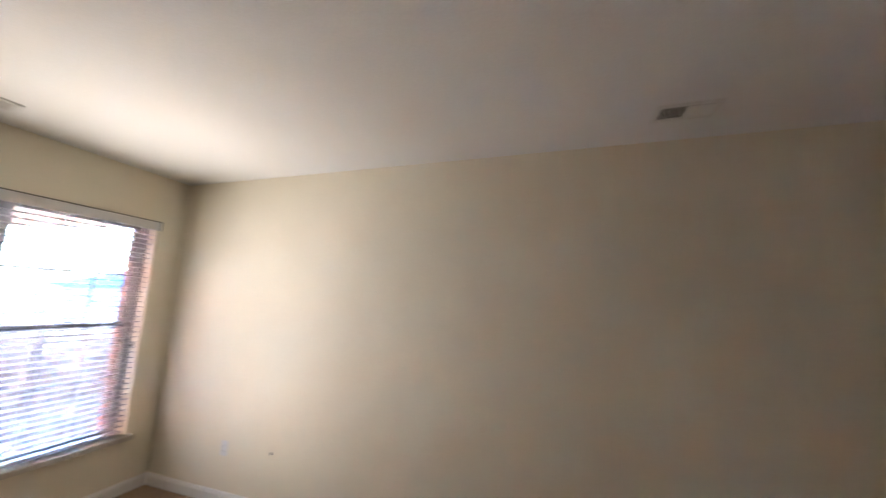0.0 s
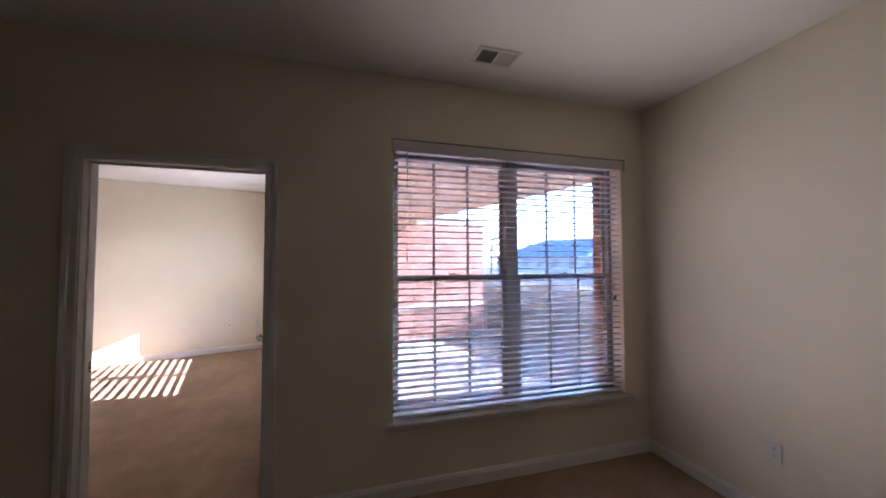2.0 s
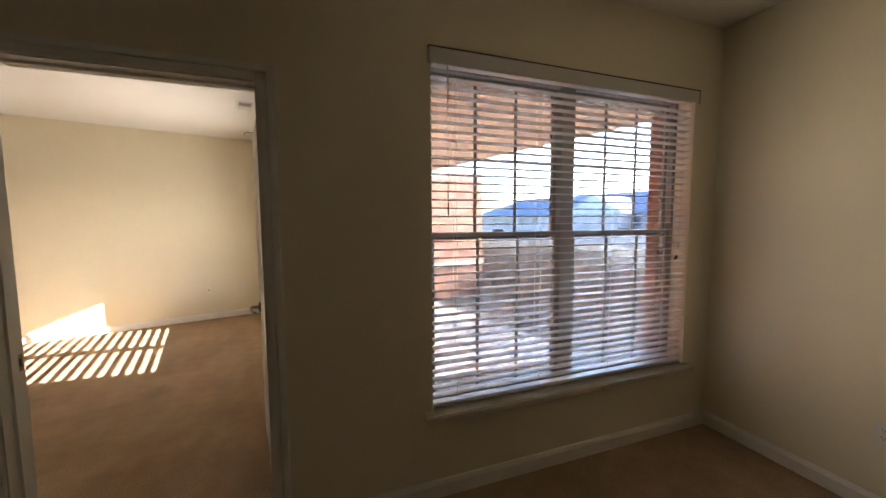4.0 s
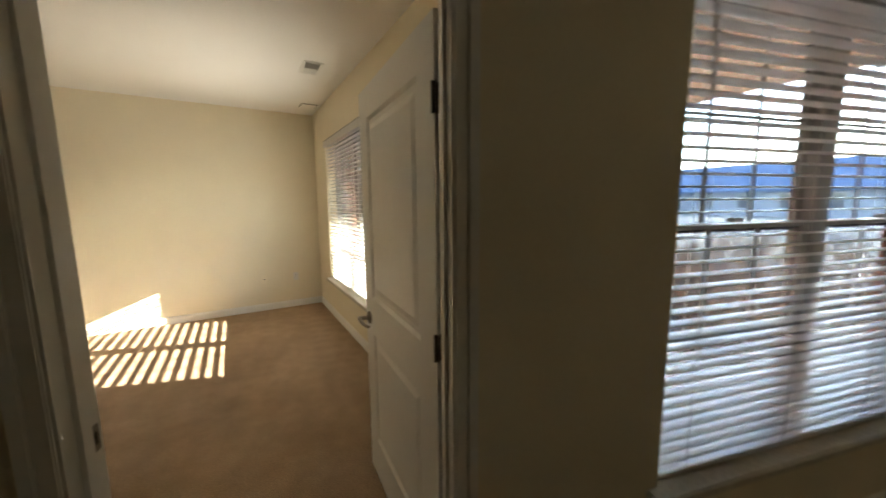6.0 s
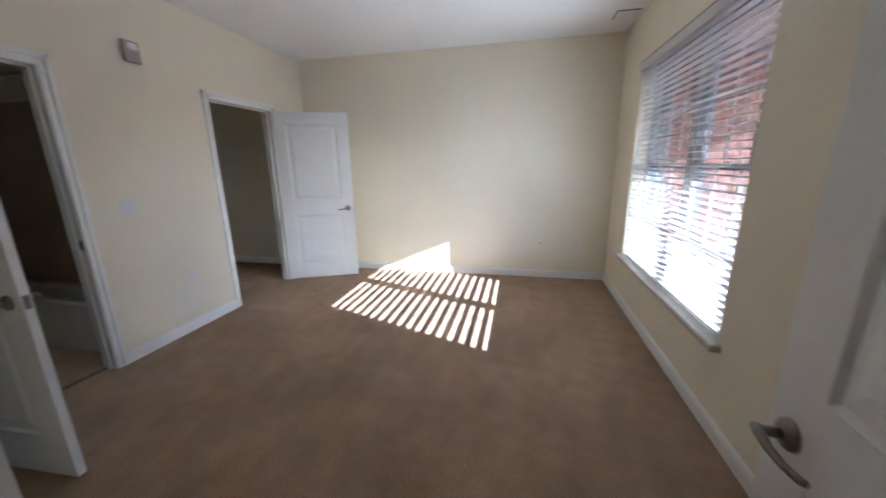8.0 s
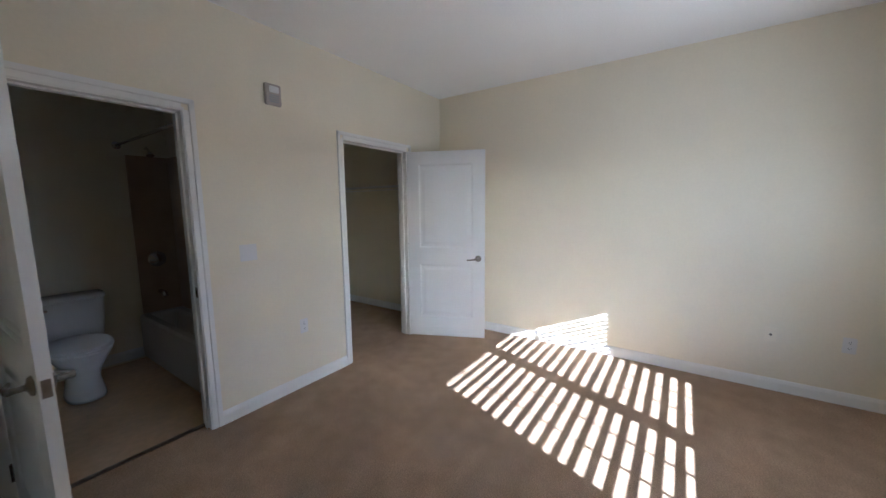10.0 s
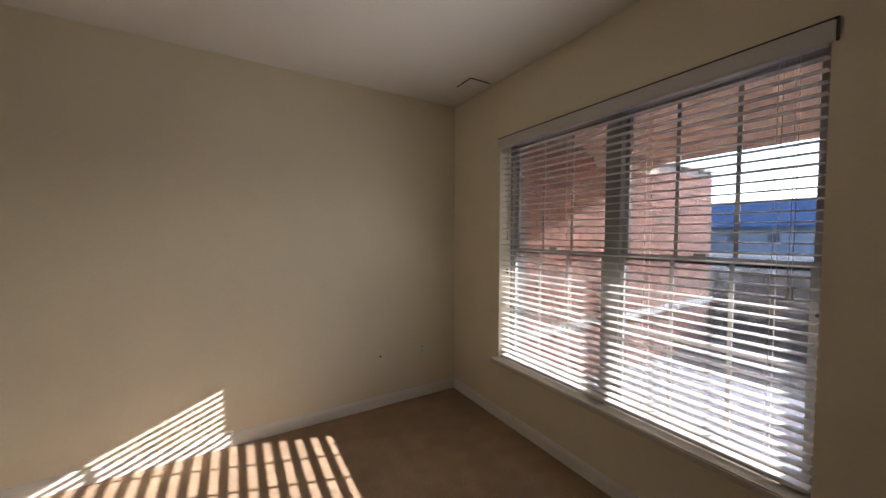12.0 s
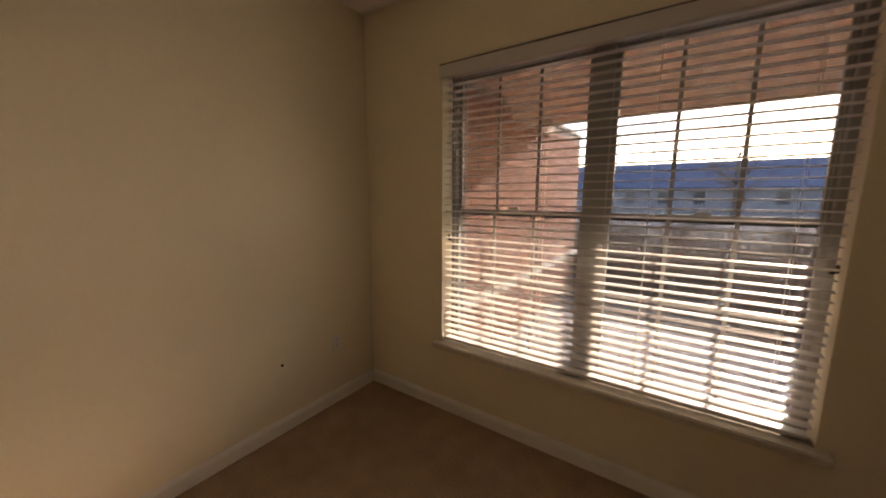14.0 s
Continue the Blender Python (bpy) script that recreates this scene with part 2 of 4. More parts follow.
BATH = (-5.60, -3.05, -3.68)    # bathroom: x, x, back
GROUND_Z = -0.16
WALL_END = 6.15


def askew(x, y):
    """Where the line x = const of the living room's frame lies in the bedroom's frame, at y."""
    p, q = LIVING @ Vector((x, 0, 0)), LIVING @ Vector((x, 1, 0))
    return p.x + (q.x - p.x) * (y - p.y) / (q.y - p.y)


# added fill strip in each window's opening: sky's light that slats turn up into the rooms
def window_fill(m, w, h, watts, colour):
    strip = bpy.data.lights.new("window_fill", "AREA")
    strip.shape, strip.size, strip.size_y = "RECTANGLE", w - 0.12, 0.05
    strip.energy, strip.color, strip.spread = watts, colour, radians(80)
    new("window_fill", strip).matrix_world = m @ look((w / 2, -0.05, h * 0.40), (w / 2, -0.05 - math.cos(radians(50)), h * 0.40 + math.sin(radians(50))))


def side_fill(m, x, h, way, watts, colour):
    """An added fill strip for the light that leaves the opening sideways, towards the wall beside the window."""
    strip = bpy.data.lights.new("window_side_fill", "AREA")
    strip.shape, strip.size, strip.size_y = "RECTANGLE", 0.05, h - 0.2
    strip.energy, strip.color, strip.spread = watts, colour, radians(70)
    new("window_side_fill", strip).matrix_world = m @ look((x, -0.03, h * 0.5), (x + way * math.sin(radians(56)), -0.03 - math.cos(radians(56)), h * 0.5))


window_fill(LIVING @ pose(AX, W1[0], W1[2], 0, 0, 90), W1[1] - W1[0], W1[3] - W1[2], FILL_1, (1.0, 0.82, 0.56))
window_fill(pose(W2[0], BN, W2[2]), W2[1] - W2[0], W2[3] - W2[2], FILL_2, (1.0, 0.93, 0.84))
side_fill(LIVING @ pose(AX, W1[0], W1[2], 0, 0, 90), 0.06, W1[3] - W1[2], 1, SIDE_1, (1.0, 0.90, 0.74))
side_fill(pose(W2[0], BN, W2[2]), W2[1] - W2[0] - 0.06, W2[3] - W2[2], -1, SIDE_2, (1.0, 0.93, 0.84))


# ---- structure ----
bm = bmesh.new()
box(bm, AX - 0.06, AE, AS, AY, -0.10, 0)
structure("floor_living_room", bm, CARPET, "tan carpet of the living room", "floor", LIVING)
bm = bmesh.new()
prism(bm, [(BW, BS - 0.12), (askew(AX - 0.0602, BS - 0.12), BS - 0.12), (askew(AX - 0.0602, BN), BN), (BW, BN)], -0.10, 0)
structure("floor_bedroom", bm, CARPET, "brown tan carpet of the empty bedroom", "floor")
bm = bmesh.new()
box(bm, CB[0], CB[1], CB[2], BS - 0.1202, -0.10, 0)
structure("floor_closet", bm, CARPET, "tan carpet of the walk-in closet", "floor")
bm = bmesh.new()
box(bm, CB[1] + 0.08, BATH[1], BATH[2], BS - 0.1202, -0.10, 0.002)
structure("floor_bathroom", bm, VINYLFLOOR, "brown vinyl floor of the bathroom", "floor")
bm = bmesh.new()
box(bm, AX, AE, AS, AY, CEILING, CEILING + 0.12)
structure("ceiling_living_room", bm, CEIL, "white textured ceiling", "ceiling", LIVING)
bm = bmesh.new()
prism(bm, [(BW, BS), (askew(AX - 0.12, BS), BS), (askew(AX - 0.12, BN), BN), (BW, BN)], CEILING, CEILING + 0.12)
structure("ceiling_bedroom", bm, CEIL, "white textured ceiling", "ceiling")
for name, x0, x1, y0, y1 in (("ceiling_closet", CB[0], CB[1], CB[2], BS - 0.12), ("ceiling_bathroom", CB[1] + 0.1, BATH[1], BATH[2], BS - 0.12)):
    bm = bmesh.new()
    box(bm, x0, x1, y0, y1, CEILING, CEILING + 0.12)
    structure(name, bm, CEIL, "white textured ceiling", "ceiling")
Z0, Z1 = -0.30, CEILING + 0.12
MEET = 2.40   # where the window wall of the living room begins
NE, SE = askew(AX - 0.11, BN), askew(AX - 0.11, BS)
structure("wall_living_window", slab_wall("y", MEET, AY + 0.12, AX - 0.20, AX, Z0, Z1, [W1]), PAINT, "cream painted wall with a wide window", "wall", LIVING)
structure("wall_living_door", slab_wall("y", AS - 0.85, MEET, AX - 0.12, AX, Z0, Z1, [(D1[0] - 0.02, D1[1] + 0.02, Z0, D1[2] + 0.02)]), PAINT, "cream painted wall with a doorway to the bedroom", "wall", LIVING)
structure("wall_living_far", slab_wall("x", AX, AE + 0.12, AY, AY + 0.12, Z0, Z1), PAINT, "long plain cream painted wall", "wall", LIVING)
structure("wall_living_east", slab_wall("y", AS, AY, AE, AE + 0.12, Z0, Z1), PAINT, "plain cream painted wall", "wall", LIVING)
structure("wall_living_south", slab_wall("x", AX, AE + 0.12, AS - 0.12, AS, Z0, Z1), PAINT, "plain cream painted wall", "wall", LIVING)
structure("wall_bedroom_window", slab_wall("x", BW, NE, BN, BN + 0.20, Z0, Z1, [W2]), PAINT, "cream painted bedroom wall with a wide window", "wall")
structure("wall_bedroom_end", slab_wall("y", CB[2] - 0.12, BN + 0.20, BW - 0.12, BW, Z0, Z1), PAINT, "plain cream painted end wall", "wall")
structure("wall_bedroom_closet", slab_wall("x", BW, SE, BS - 0.12, BS, Z0, Z1, [(D2[0] - 0.02, D2[1] + 0.02, Z0, D2[2] + 0.02), (D3[0] - 0.02, D3[1] + 0.02, Z0, D3[2] + 0.02)]), PAINT, "cream painted wall with closet and bathroom doorways", "wall")
structure("wall_closet_back", slab_wall("x", BW, BATH[1] + 0.12, CB[2] - 0.12, CB[2], Z0, Z1), PAINT, "plain cream painted wall", "wall")
structure("wall_closet_side", slab_wall("y", CB[2], BS - 0.12, CB[1], CB[1] + 0.08, Z0, Z1), PAINT, "plain cream painted partition", "wall")
structure("wall_bathroom_east", slab_wall("y", CB[2], BS - 0.12, BATH[1], BATH[1] + 0.12, Z0, Z1), PAINT, "plain cream painted wall", "wall")
structure("wall_bathroom_north", slab_wall("x", askew(AX, BS), BATH[1] + 0.12, BS - 0.12, BS - 0.02, Z0, Z1), PAINT, "plain cream painted wall", "wall")


def baseboard(axis, a0, a1, face, out, m=None):
    """A moulded board along a wall face; out is +1 or -1, the side it stands on."""
    bm = bmesh.new()
    prof = [(0, 0.0), (0.014, 0.0), (0.014, 0.068), (0.010, 0.080), (0.006, 0.090), (0, 0.094)]
    ends = []
    for a in (a0, a1):
        ends.append([bm.verts.new((a, face + out * d, z) if axis == "x" else (face + out * d, a, z)) for d, z in prof])
    n = len(prof)
    for k in range(n):
        bm.faces.new((ends[0][k], ends[0][(k + 1) % n], ends[1][(k + 1) % n], ends[1][k]))
    bm.faces.new(ends[0])
    bm.faces.new(ends[1][::-1])
    structure("baseboard", bm, TRIM, "white painted baseboard", "baseboard", m)


CW = 0.070   # casing width
for run in (("y", D1[1] + CW, AY, AX, 1, LIVING), ("y", AS, D1[0] - CW, AX, 1, LIVING), ("x", AX, AE, AY, -1, LIVING), ("y", AS, AY, AE, -1, LIVING), ("x", AX, AE, AS, 1, LIVING),
            ("y", AS - 0.5, D1[0] - CW, AX - 0.12, -1, LIVING),
            ("x", BW, NE - 0.02, BN, -1), ("y", BS, BN, BW, 1), ("x", BW, D2[0] - CW, BS, 1), ("x", D2[1] + CW, D3[0] - CW, BS, 1),
            ("x", CB[0], CB[1], CB[2], 1), ("y", CB[2], BS - 0.12, CB[0], 1), ("x", BATH[0] + 0.62, BATH[1], CB[2], 1)):
    baseboard(*run)


# ---- doors ----
def door_face(bm, w, h, y, out, panels):
    """One moulded face of a door leaf, in the plane y; out is the way it looks."""
    xs = sorted({0, w, *[p[0] for p in panels], *[p[1] for p in panels]})
    zs = sorted({0, h, *[p[2] for p in panels], *[p[3] for p in panels]})
    for i in range(len(xs) - 1):
        for k in range(len(zs) - 1):
            cx, cz = (xs[i] + xs[i + 1]) / 2, (zs[k] + zs[k + 1]) / 2
            if not any(p[0] < cx < p[1] and p[2] < cz < p[3] for p in panels):
                bm.faces.new([bm.verts.new(c) for c in ((xs[i], y, zs[k]), (xs[i + 1], y, zs[k]), (xs[i + 1], y, zs[k + 1]), (xs[i], y, zs[k + 1]))])
    for x0, x1, z0, z1 in panels:
        rings = []
        for inset, depth in ((0, 0), (0.006, 0.004), (0.014, 0.009), (0.034, 0.009), (0.062, 0.003)):
            rings.append([bm.verts.new((x, y - out * depth, z)) for x, z in ((x0 + inset, z0 + inset), (x1 - inset, z0 + inset), (x1 - inset, z1 - inset), (x0 + inset, z1 - inset))])
        for a, b in zip(rings, rings[1:]):
            for k in range(4):
                bm.faces.new((a[k], a[(k + 1) % 4], b[(k + 1) % 4], b[k]))
        bm.faces.new(rings[-1])


def lever(bm, sgn):
    """A lever handle on the face y = 0, looking to -y, its lever running to +x."""
    lathe(bm, [(0.033, 0), (0.033, 0.004), (0.029, 0.010), (0.016, 0.013), (0.013, 0.016)], 24, pose(0, 0, 0, 90))
    tube(bm, [(0, -0.014, 0), (0, -0.05, 0)], 0.0105, 12)
    tube(bm, [(-0.012, -0.052, 0), (0.012, -0.056, 0.001), (0.045, -0.057, -0.004), (0.08, -0.050, -0.010), (0.108, -0.040, -0.012), (0.116, -0.036, -0.009)], 0.008, 10,
         [0.0095, 0.0105, 0.0085, 0.0078, 0.0075, 0.006])


def door_leaf(name, w, h, label, m, swing=1):
    """A two-panel leaf hinged at x = 0, running to +x, its thickness from y = 0 to 0.035."""
    leaf = thing(name, label, "door", m)
    t, s = 0.035, 0.128
    panels = [(s, w - s, 0.215, 0.80), (s, w - s, 0.985, h - 0.135)]
    bm = bmesh.new()
    door_face(bm, w, h, 0, -1, panels)
    door_face(bm, w, h, t, 1, panels)
    for a, b in (((0, 0), (w, 0)), ((w, 0), (w, h)), ((w, h), (0, h)), ((0, h), (0, 0))):
        bm.faces.new([bm.verts.new(c) for c in ((a[0], 0, a[1]), (b[0], 0, b[1]), (b[0], t, b[1]), (a[0], t, a[1]))])
    bmesh.ops.remove_doubles(bm, verts=bm.verts, dist=1e-5)
    part("leaf", bm, DOORS, leaf)
    for side in (-1, 1):
        bm = bmesh.new()
        lever(bm, side)
        hd = part("lever_handle", bm, NICKEL, leaf, "aged nickel lever handle", True)
        if side < 0:
            hd.matrix_basis = pose(w - 0.068, 0, 0.872) @ Matrix.Diagonal((-1, 1, 1, 1))
        else:
            hd.matrix_basis = pose(w - 0.068, t, 0.872) @ Matrix.Diagonal((-1, -1, 1, 1))
    bm = bmesh.new()
    box(bm, w - 0.001, w + 0.0015, 0.006, t - 0.006, 0.842, 0.902)
    part("latch_plate", bm, NICKEL, leaf)
    for z in (0.24, 1.01, 1.75):
        bm = bmesh.new()
        yk = 0 if swing > 0 else t
        box(bm, -0.0015, 0.0005, 0.004, t - 0.008, z - 0.042, z + 0.042)
        tube(bm, [(-0.004, yk - swing * 0.006, z - 0.043), (-0.004, yk - swing * 0.006, z + 0.043)], 0.0055, 10)
        box(bm, -0.014, -0.001, yk - 0.002 * swing - 0.001, yk - 0.002 * swing + 0.001, z - 0.042, z + 0.042)
        part("hinge", bm, BRONZE, leaf, "dark bronze butt hinge")
    return leaf


def doorway(name, axis, a0, a1, top, face_a, face_b, label, strike=None):
    """Jamb, stop and casing of a doorway; the wall lies between face_a and face_b (face_b the greater)."""
    d = thing(name, label, "doorway", kind="structure")

    def put(nm, a, b, c, e, z0, z1, bev=0.0):
        bm = bmesh.new()
        if axis == "x":
            box(bm, a, b, c, e, z0, z1, bev)
        else:
            box(bm, c, e, a, b, z0, z1, bev)
        part(nm, bm, TRIM, d)

    e = 0.0005
    put("jamb", a0 - 0.02, a0, face_a - e, face_b + e, 0, top)
    put("jamb", a1, a1 + 0.02, face_a - e, face_b + e, 0, top)
    put("head_jamb", a0 - 0.02, a1 + 0.02, face_a - e, face_b + e, top, top + 0.02)
    mid = (face_a + face_b) / 2
    put("stop", a0 + e, a0 + 0.011, mid - 0.016, mid + 0.016, 0, top - 0.011)
    put("stop", a1 - 0.011, a1 - e, mid - 0.016, mid + 0.016, 0, top - 0.011)
    put("stop", a0 + 0.011, a1 - 0.011, mid - 0.016, mid + 0.016, top - 0.011, top - e)
    for face, out in ((face_a, -1), (face_b, 1)):
        for lo, hi, th in ((0.005, 0.040, 0.011), (0.040, CW, 0.017)):
            f0, f1 = sorted((face + out * 0.0005, face + out * th))
            put("casing", a0 - hi, a0 - lo, f0, f1, 0, top + (lo if lo < 0.02 else hi), 0.003)
            put("casing", a1 + lo, a1 + hi, f0, f1, 0, top + (lo if lo < 0.02 else hi), 0.003)
            put("head_casing", a0 - (hi if lo > 0.02 else lo), a1 + (hi if lo > 0.02 else lo), f0, f1, top + lo, top + hi, 0.003)
    if strike is not None:
        bm = bmesh.new()
        side, at = strike
        a = a0 if side < 0 else a1
        box(bm, *( (a - side * 0.001 - 0.001, a - side * 0.001 + 0.001, at - 0.016, at + 0.016) if axis == "x" else (at - 0.016, at + 0.016, a - side * 0.001 - 0.001, a - side * 0.001 + 0.001)), 0.89, 0.955)
        part("strike_plate", bm, NICKEL, d, "nickel strike plate with a dark hole")
        bm = bmesh.new()
        box(bm, *( (a - side * 0.0025 - 0.0005, a - side * 0.0025 + 0.0005, at - 0.007, at + 0.007) if axis == "x" else (at - 0.007, at + 0.007, a - side * 0.0025 - 0.0005, a - side * 0.0025 + 0.0005)), 0.908, 0.938)
        part("latch_hole", bm, DARK, d)
    return d


doorway("door_1", "y", D1[0], D1[1], D1[2], AX - 0.12, AX, "white painted doorway from living room to bedroom", (-1, AX - 0.095)).matrix_basis = LIVING
doorway("door_2", "x", D2[0], D2[1], D2[2], BS - 0.12, BS, "white painted doorway of the walk-in closet", (1, BS - 0.02))
doorway("door_3", "x", D3[0], D3[1], D3[2], BS - 0.12, BS, "white painted doorway of the bathroom", (-1, BS - 0.02))
door_leaf("bedroom_door", 0.865, 1.985, "open white two-panel bedroom door between doorway and window", pose(-2.672, 1.455, 0.014, 0, 0, 176), -1)
door_leaf("closet_door", 0.83, 2.0, "open white two-panel closet door standing out from the wall", pose(D2[0] + 0.004, BS + 0.012, 0.014, 0, 0, 114), -1)
door_leaf("bathroom_door", 0.83, 2.0, "open white two-panel bathroom door in the bedroom", pose(D3[1] - 0.004, BS + 0.012, 0.014, 0, 0, 93), 1)


# ---- windows ----
def window(name, m, w, h, label):
    """A twin double-hung window in a w by h opening; x along the wall, y outwards from the room face, z up from the opening's foot."""
    win = thing(name, label, "window", m, kind="structure")

    def piece(nm, mat, parent, x0, x1, y0, y1, z0, z1, bev=0.002, lab=""):
        bm = bmesh.new()
        box(bm, x0, x1, y0, y1, z0, z1, bev)
        return part(nm, bm, mat, parent, lab)

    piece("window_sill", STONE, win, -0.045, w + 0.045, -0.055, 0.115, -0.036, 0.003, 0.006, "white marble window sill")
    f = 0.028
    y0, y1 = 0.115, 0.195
    fr = piece("window_frame", BACKLIT_VINYL, win, 0, f, y0, y1, 0.004, h, 0.003)
    piece("window_frame", BACKLIT_VINYL, win, w - f, w, y0, y1, 0.004, h, 0.003)
    piece("window_frame", BACKLIT_VINYL, win, f, w - f, y0, y1, h - f, h, 0.003)
    piece("window_frame", BACKLIT_VINYL, win, f, w - f, y0, y1, 0.004, 0.016, 0.003)
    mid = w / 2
    piece("mullion", BACKLIT_VINYL, win, mid - 0.048, mid + 0.048, y0 - 0.004, y1, 0.0165, h - f, 0.003)
    half = h / 2 + 0.005
    for x0, x1 in ((f, mid - 0.048), (mid + 0.048, w - f)):
        for low in (True, False):
            a, b = (0.0165, half + 0.02) if low else (half - 0.02, h - f)
            ya, yb = (y0 + 0.008, y0 + 0.038) if low else (y0 + 0.042, y0 + 0.072)
            sash = tagged(part("sash", bmesh.new(), BACKLIT_VINYL, win), "white vinyl sash with a grille, greyed as backlit")
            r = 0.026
            piece("stile", BACKLIT_VINYL, sash, x0, x0 + r, ya, yb, a, b)
            piece("stile", BACKLIT_VINYL, sash, x1 - r, x1, ya, yb, a, b)
            piece("rail", BACKLIT_VINYL, sash, x0 + r, x1 - r, ya, yb, a, a + r)
            piece("rail", BACKLIT_VINYL, sash, x0 + r, x1 - r, ya, yb, b - r, b)
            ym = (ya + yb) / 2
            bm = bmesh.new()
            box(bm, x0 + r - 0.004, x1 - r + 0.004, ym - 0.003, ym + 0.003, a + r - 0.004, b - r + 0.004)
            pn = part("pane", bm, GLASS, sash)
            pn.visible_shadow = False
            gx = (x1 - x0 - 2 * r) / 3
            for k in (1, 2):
                piece("muntin", BACKLIT_VINYL, sash, x0 + r + gx * k - 0.009, x0 + r + gx * k + 0.009, ym - 0.010, ym - 0.0035, a + r, b - r, 0.0)
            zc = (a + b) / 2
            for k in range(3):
                piece("muntin", BACKLIT_VINYL, sash, x0 + r + gx * k + (0.009 if k else 0), x0 + r + gx * (k + 1) - (0.009 if k < 2 else 0), ym - 0.0095, ym - 0.0035, zc - 0.006, zc + 0.006, 0.0)
        piece("sash_lock", BACKLIT_VINYL, win, (x0 + x1) / 2 - 0.03, (x0 + x1) / 2 + 0.03, y0 + 0.002, y0 + 0.03, half + 0.021, half + 0.036, 0.004)
        bm = bmesh.new()
        ys = y1 - 0.004
        bm.faces.new([bm.verts.new(c) for c in ((x0, ys, 0.017), (x1, ys, 0.017), (x1, ys, half), (x0, ys, half))])
        part("insect_screen", bm, SCREEN, win, "fine grey insect screen")
    for x, sgn in ((0.0, 1), (w, -1)):
        bm = bmesh.new()
        xs = sorted((x + sgn * 0.0005, x + sgn * 0.010))
        box(bm, xs[0], xs[1], 0.068, 0.084, half - 0.185, half - 0.15, 0.002)
        xs = sorted((x + sgn * 0.010, x + sgn * 0.026))
        box(bm, xs[0], xs[1], 0.071, 0.079, half - 0.188, half - 0.176, 0.002)
        part("hold_down_clip", bm, BRONZE, win, "small dark clip on the window reveal")
    return win


def blind(name, m, w, h, label, wand, tilt):
    """A wide blind with open horizontal slats in a w by h opening."""
    bl = thing(name, label, "blind", m)
    bm = bmesh.new()
    box(bm, -0.012, w + 0.012, -0.020, -0.004, h - 0.060, h + 0.014, 0.004)
    box(bm, -0.012, -0.004, -0.005, 0.004, h - 0.060, h + 0.008)
    valence = part("valence", bm, SLAT, bl, "white wood-look valence")
    # the shadow line at the valence's top and right, drawn as dark strips
    bm = bmesh.new()
    box(bm, -0.012, w + 0.019, -0.0035, -0.0005, h - 0.02, h + 0.021)
    box(bm, w + 0.0125, w + 0.019, -0.017, -0.004, h - 0.060, h + 0.021)
    box(bm, -0.012, w + 0.019, -0.017, -0.004, h + 0.0145, h + 0.021)
    part("gap_shadow_strip", bm, BRONZE, valence, "dark strip drawn for the shadow along the valence's edge")
    bm = bmesh.new()
    box(bm, 0.012, w - 0.012, 0.012, 0.058, h - 0.050, h - 0.006, 0.003)
    part("headrail", bm, SLAT, bl)
    bm = bmesh.new()
    n, d, t, l = 4, 0.050, 0.0028, w - 0.024
    row = []
    for k in range(n + 1):
        u = k / n - 0.5
        row.append((u * d, 0.0035 * (1 - 4 * u * u)))
    top, bot = [], []
    for x in (0, l):
        top.append([bm.verts.new((x, y, z + t)) for y, z in row])
        bot.append([bm.verts.new((x, y, z)) for y, z in row])
    for k in range(n):
        bm.faces.new((top[0][k], top[0][k + 1], top[1][k + 1], top[1][k]))
        bm.faces.new((bot[0][k + 1], bot[0][k], bot[1][k], bot[1][k + 1]))
    for s in (0, 1):
        bm.faces.new([*top[s], *bot[s][::-1]])
    for k in (0, n):
        bm.faces.new((top[0][k], top[1][k], bot[1][k], bot[0][k]))
    slat = finish("slat", bm, SLAT)
    pitch, yc = 0.0425, 0.037
    count = int((h - 0.055 - 0.05) / pitch)
    rng = random.Random(5)
    for k in range(count):
        z = 0.045 + pitch * (k + 0.6)
        shared("slat", slat, bl, pose(0.012, yc, z, tilt + rng.uniform(-0.7, 0.7), rng.uniform(-0.04, 0.04), 0))
    bm = bmesh.new()
    box(bm, 0.012, w - 0.012, yc - 0.026, yc + 0.026, 0.016, 0.036, 0.004)
    part("bottom_rail", bm, SLAT, bl)
    for k in range(4):
        x = 0.14 + (w - 0.28) * k / 3
        for y in (yc - 0.0275, yc + 0.0275):
            bm = bmesh.new()
            tube(bm, [(x, y, 0.03), (x, y, h - 0.05)], 0.0011, 5)
            part("ladder_cord", bm, CORD, bl)
    bm = bmesh.new()
    x = wand
    tube(bm, [(x, 0.004, h - 0.06), (x, 0.002, h - 0.10), (x, 0.002, h - 0.78)], 0.004, 8)
    part("tilt_wand", bm, CORD, bl, smooth=True)
    for dx in (0.0, 0.012):
        bm = bmesh.new()
        xx = w - wand + dx
        tube(bm, [(xx, 0.004, h - 0.06), (xx + 0.004, 0.003, h - 0.5), (xx, 0.004, h - 0.95)], 0.0012, 5)
        lathe(bm, [(0.002, h - 0.99), (0.006, h - 0.985), (0.004, h - 0.95), (0.001, h - 0.945)], 10, pose(xx, 0.004, 0))
        part("pull_cord", bm, CORD, bl)
    return bl


M1 = LIVING @ pose(AX, W1[0], W1[2], 0, 0, 90)
M2 = pose(W2[0], BN, W2[2])
window("window_1", M1, W1[1] - W1[0], W1[3] - W1[2], "white vinyl twin window, greyed as backlit, looking onto a brick porch")
window("window_2", M2, W2[1] - W2[0], W2[3] - W2[2], "white vinyl twin window, greyed as backlit, with sunlit lower sashes")
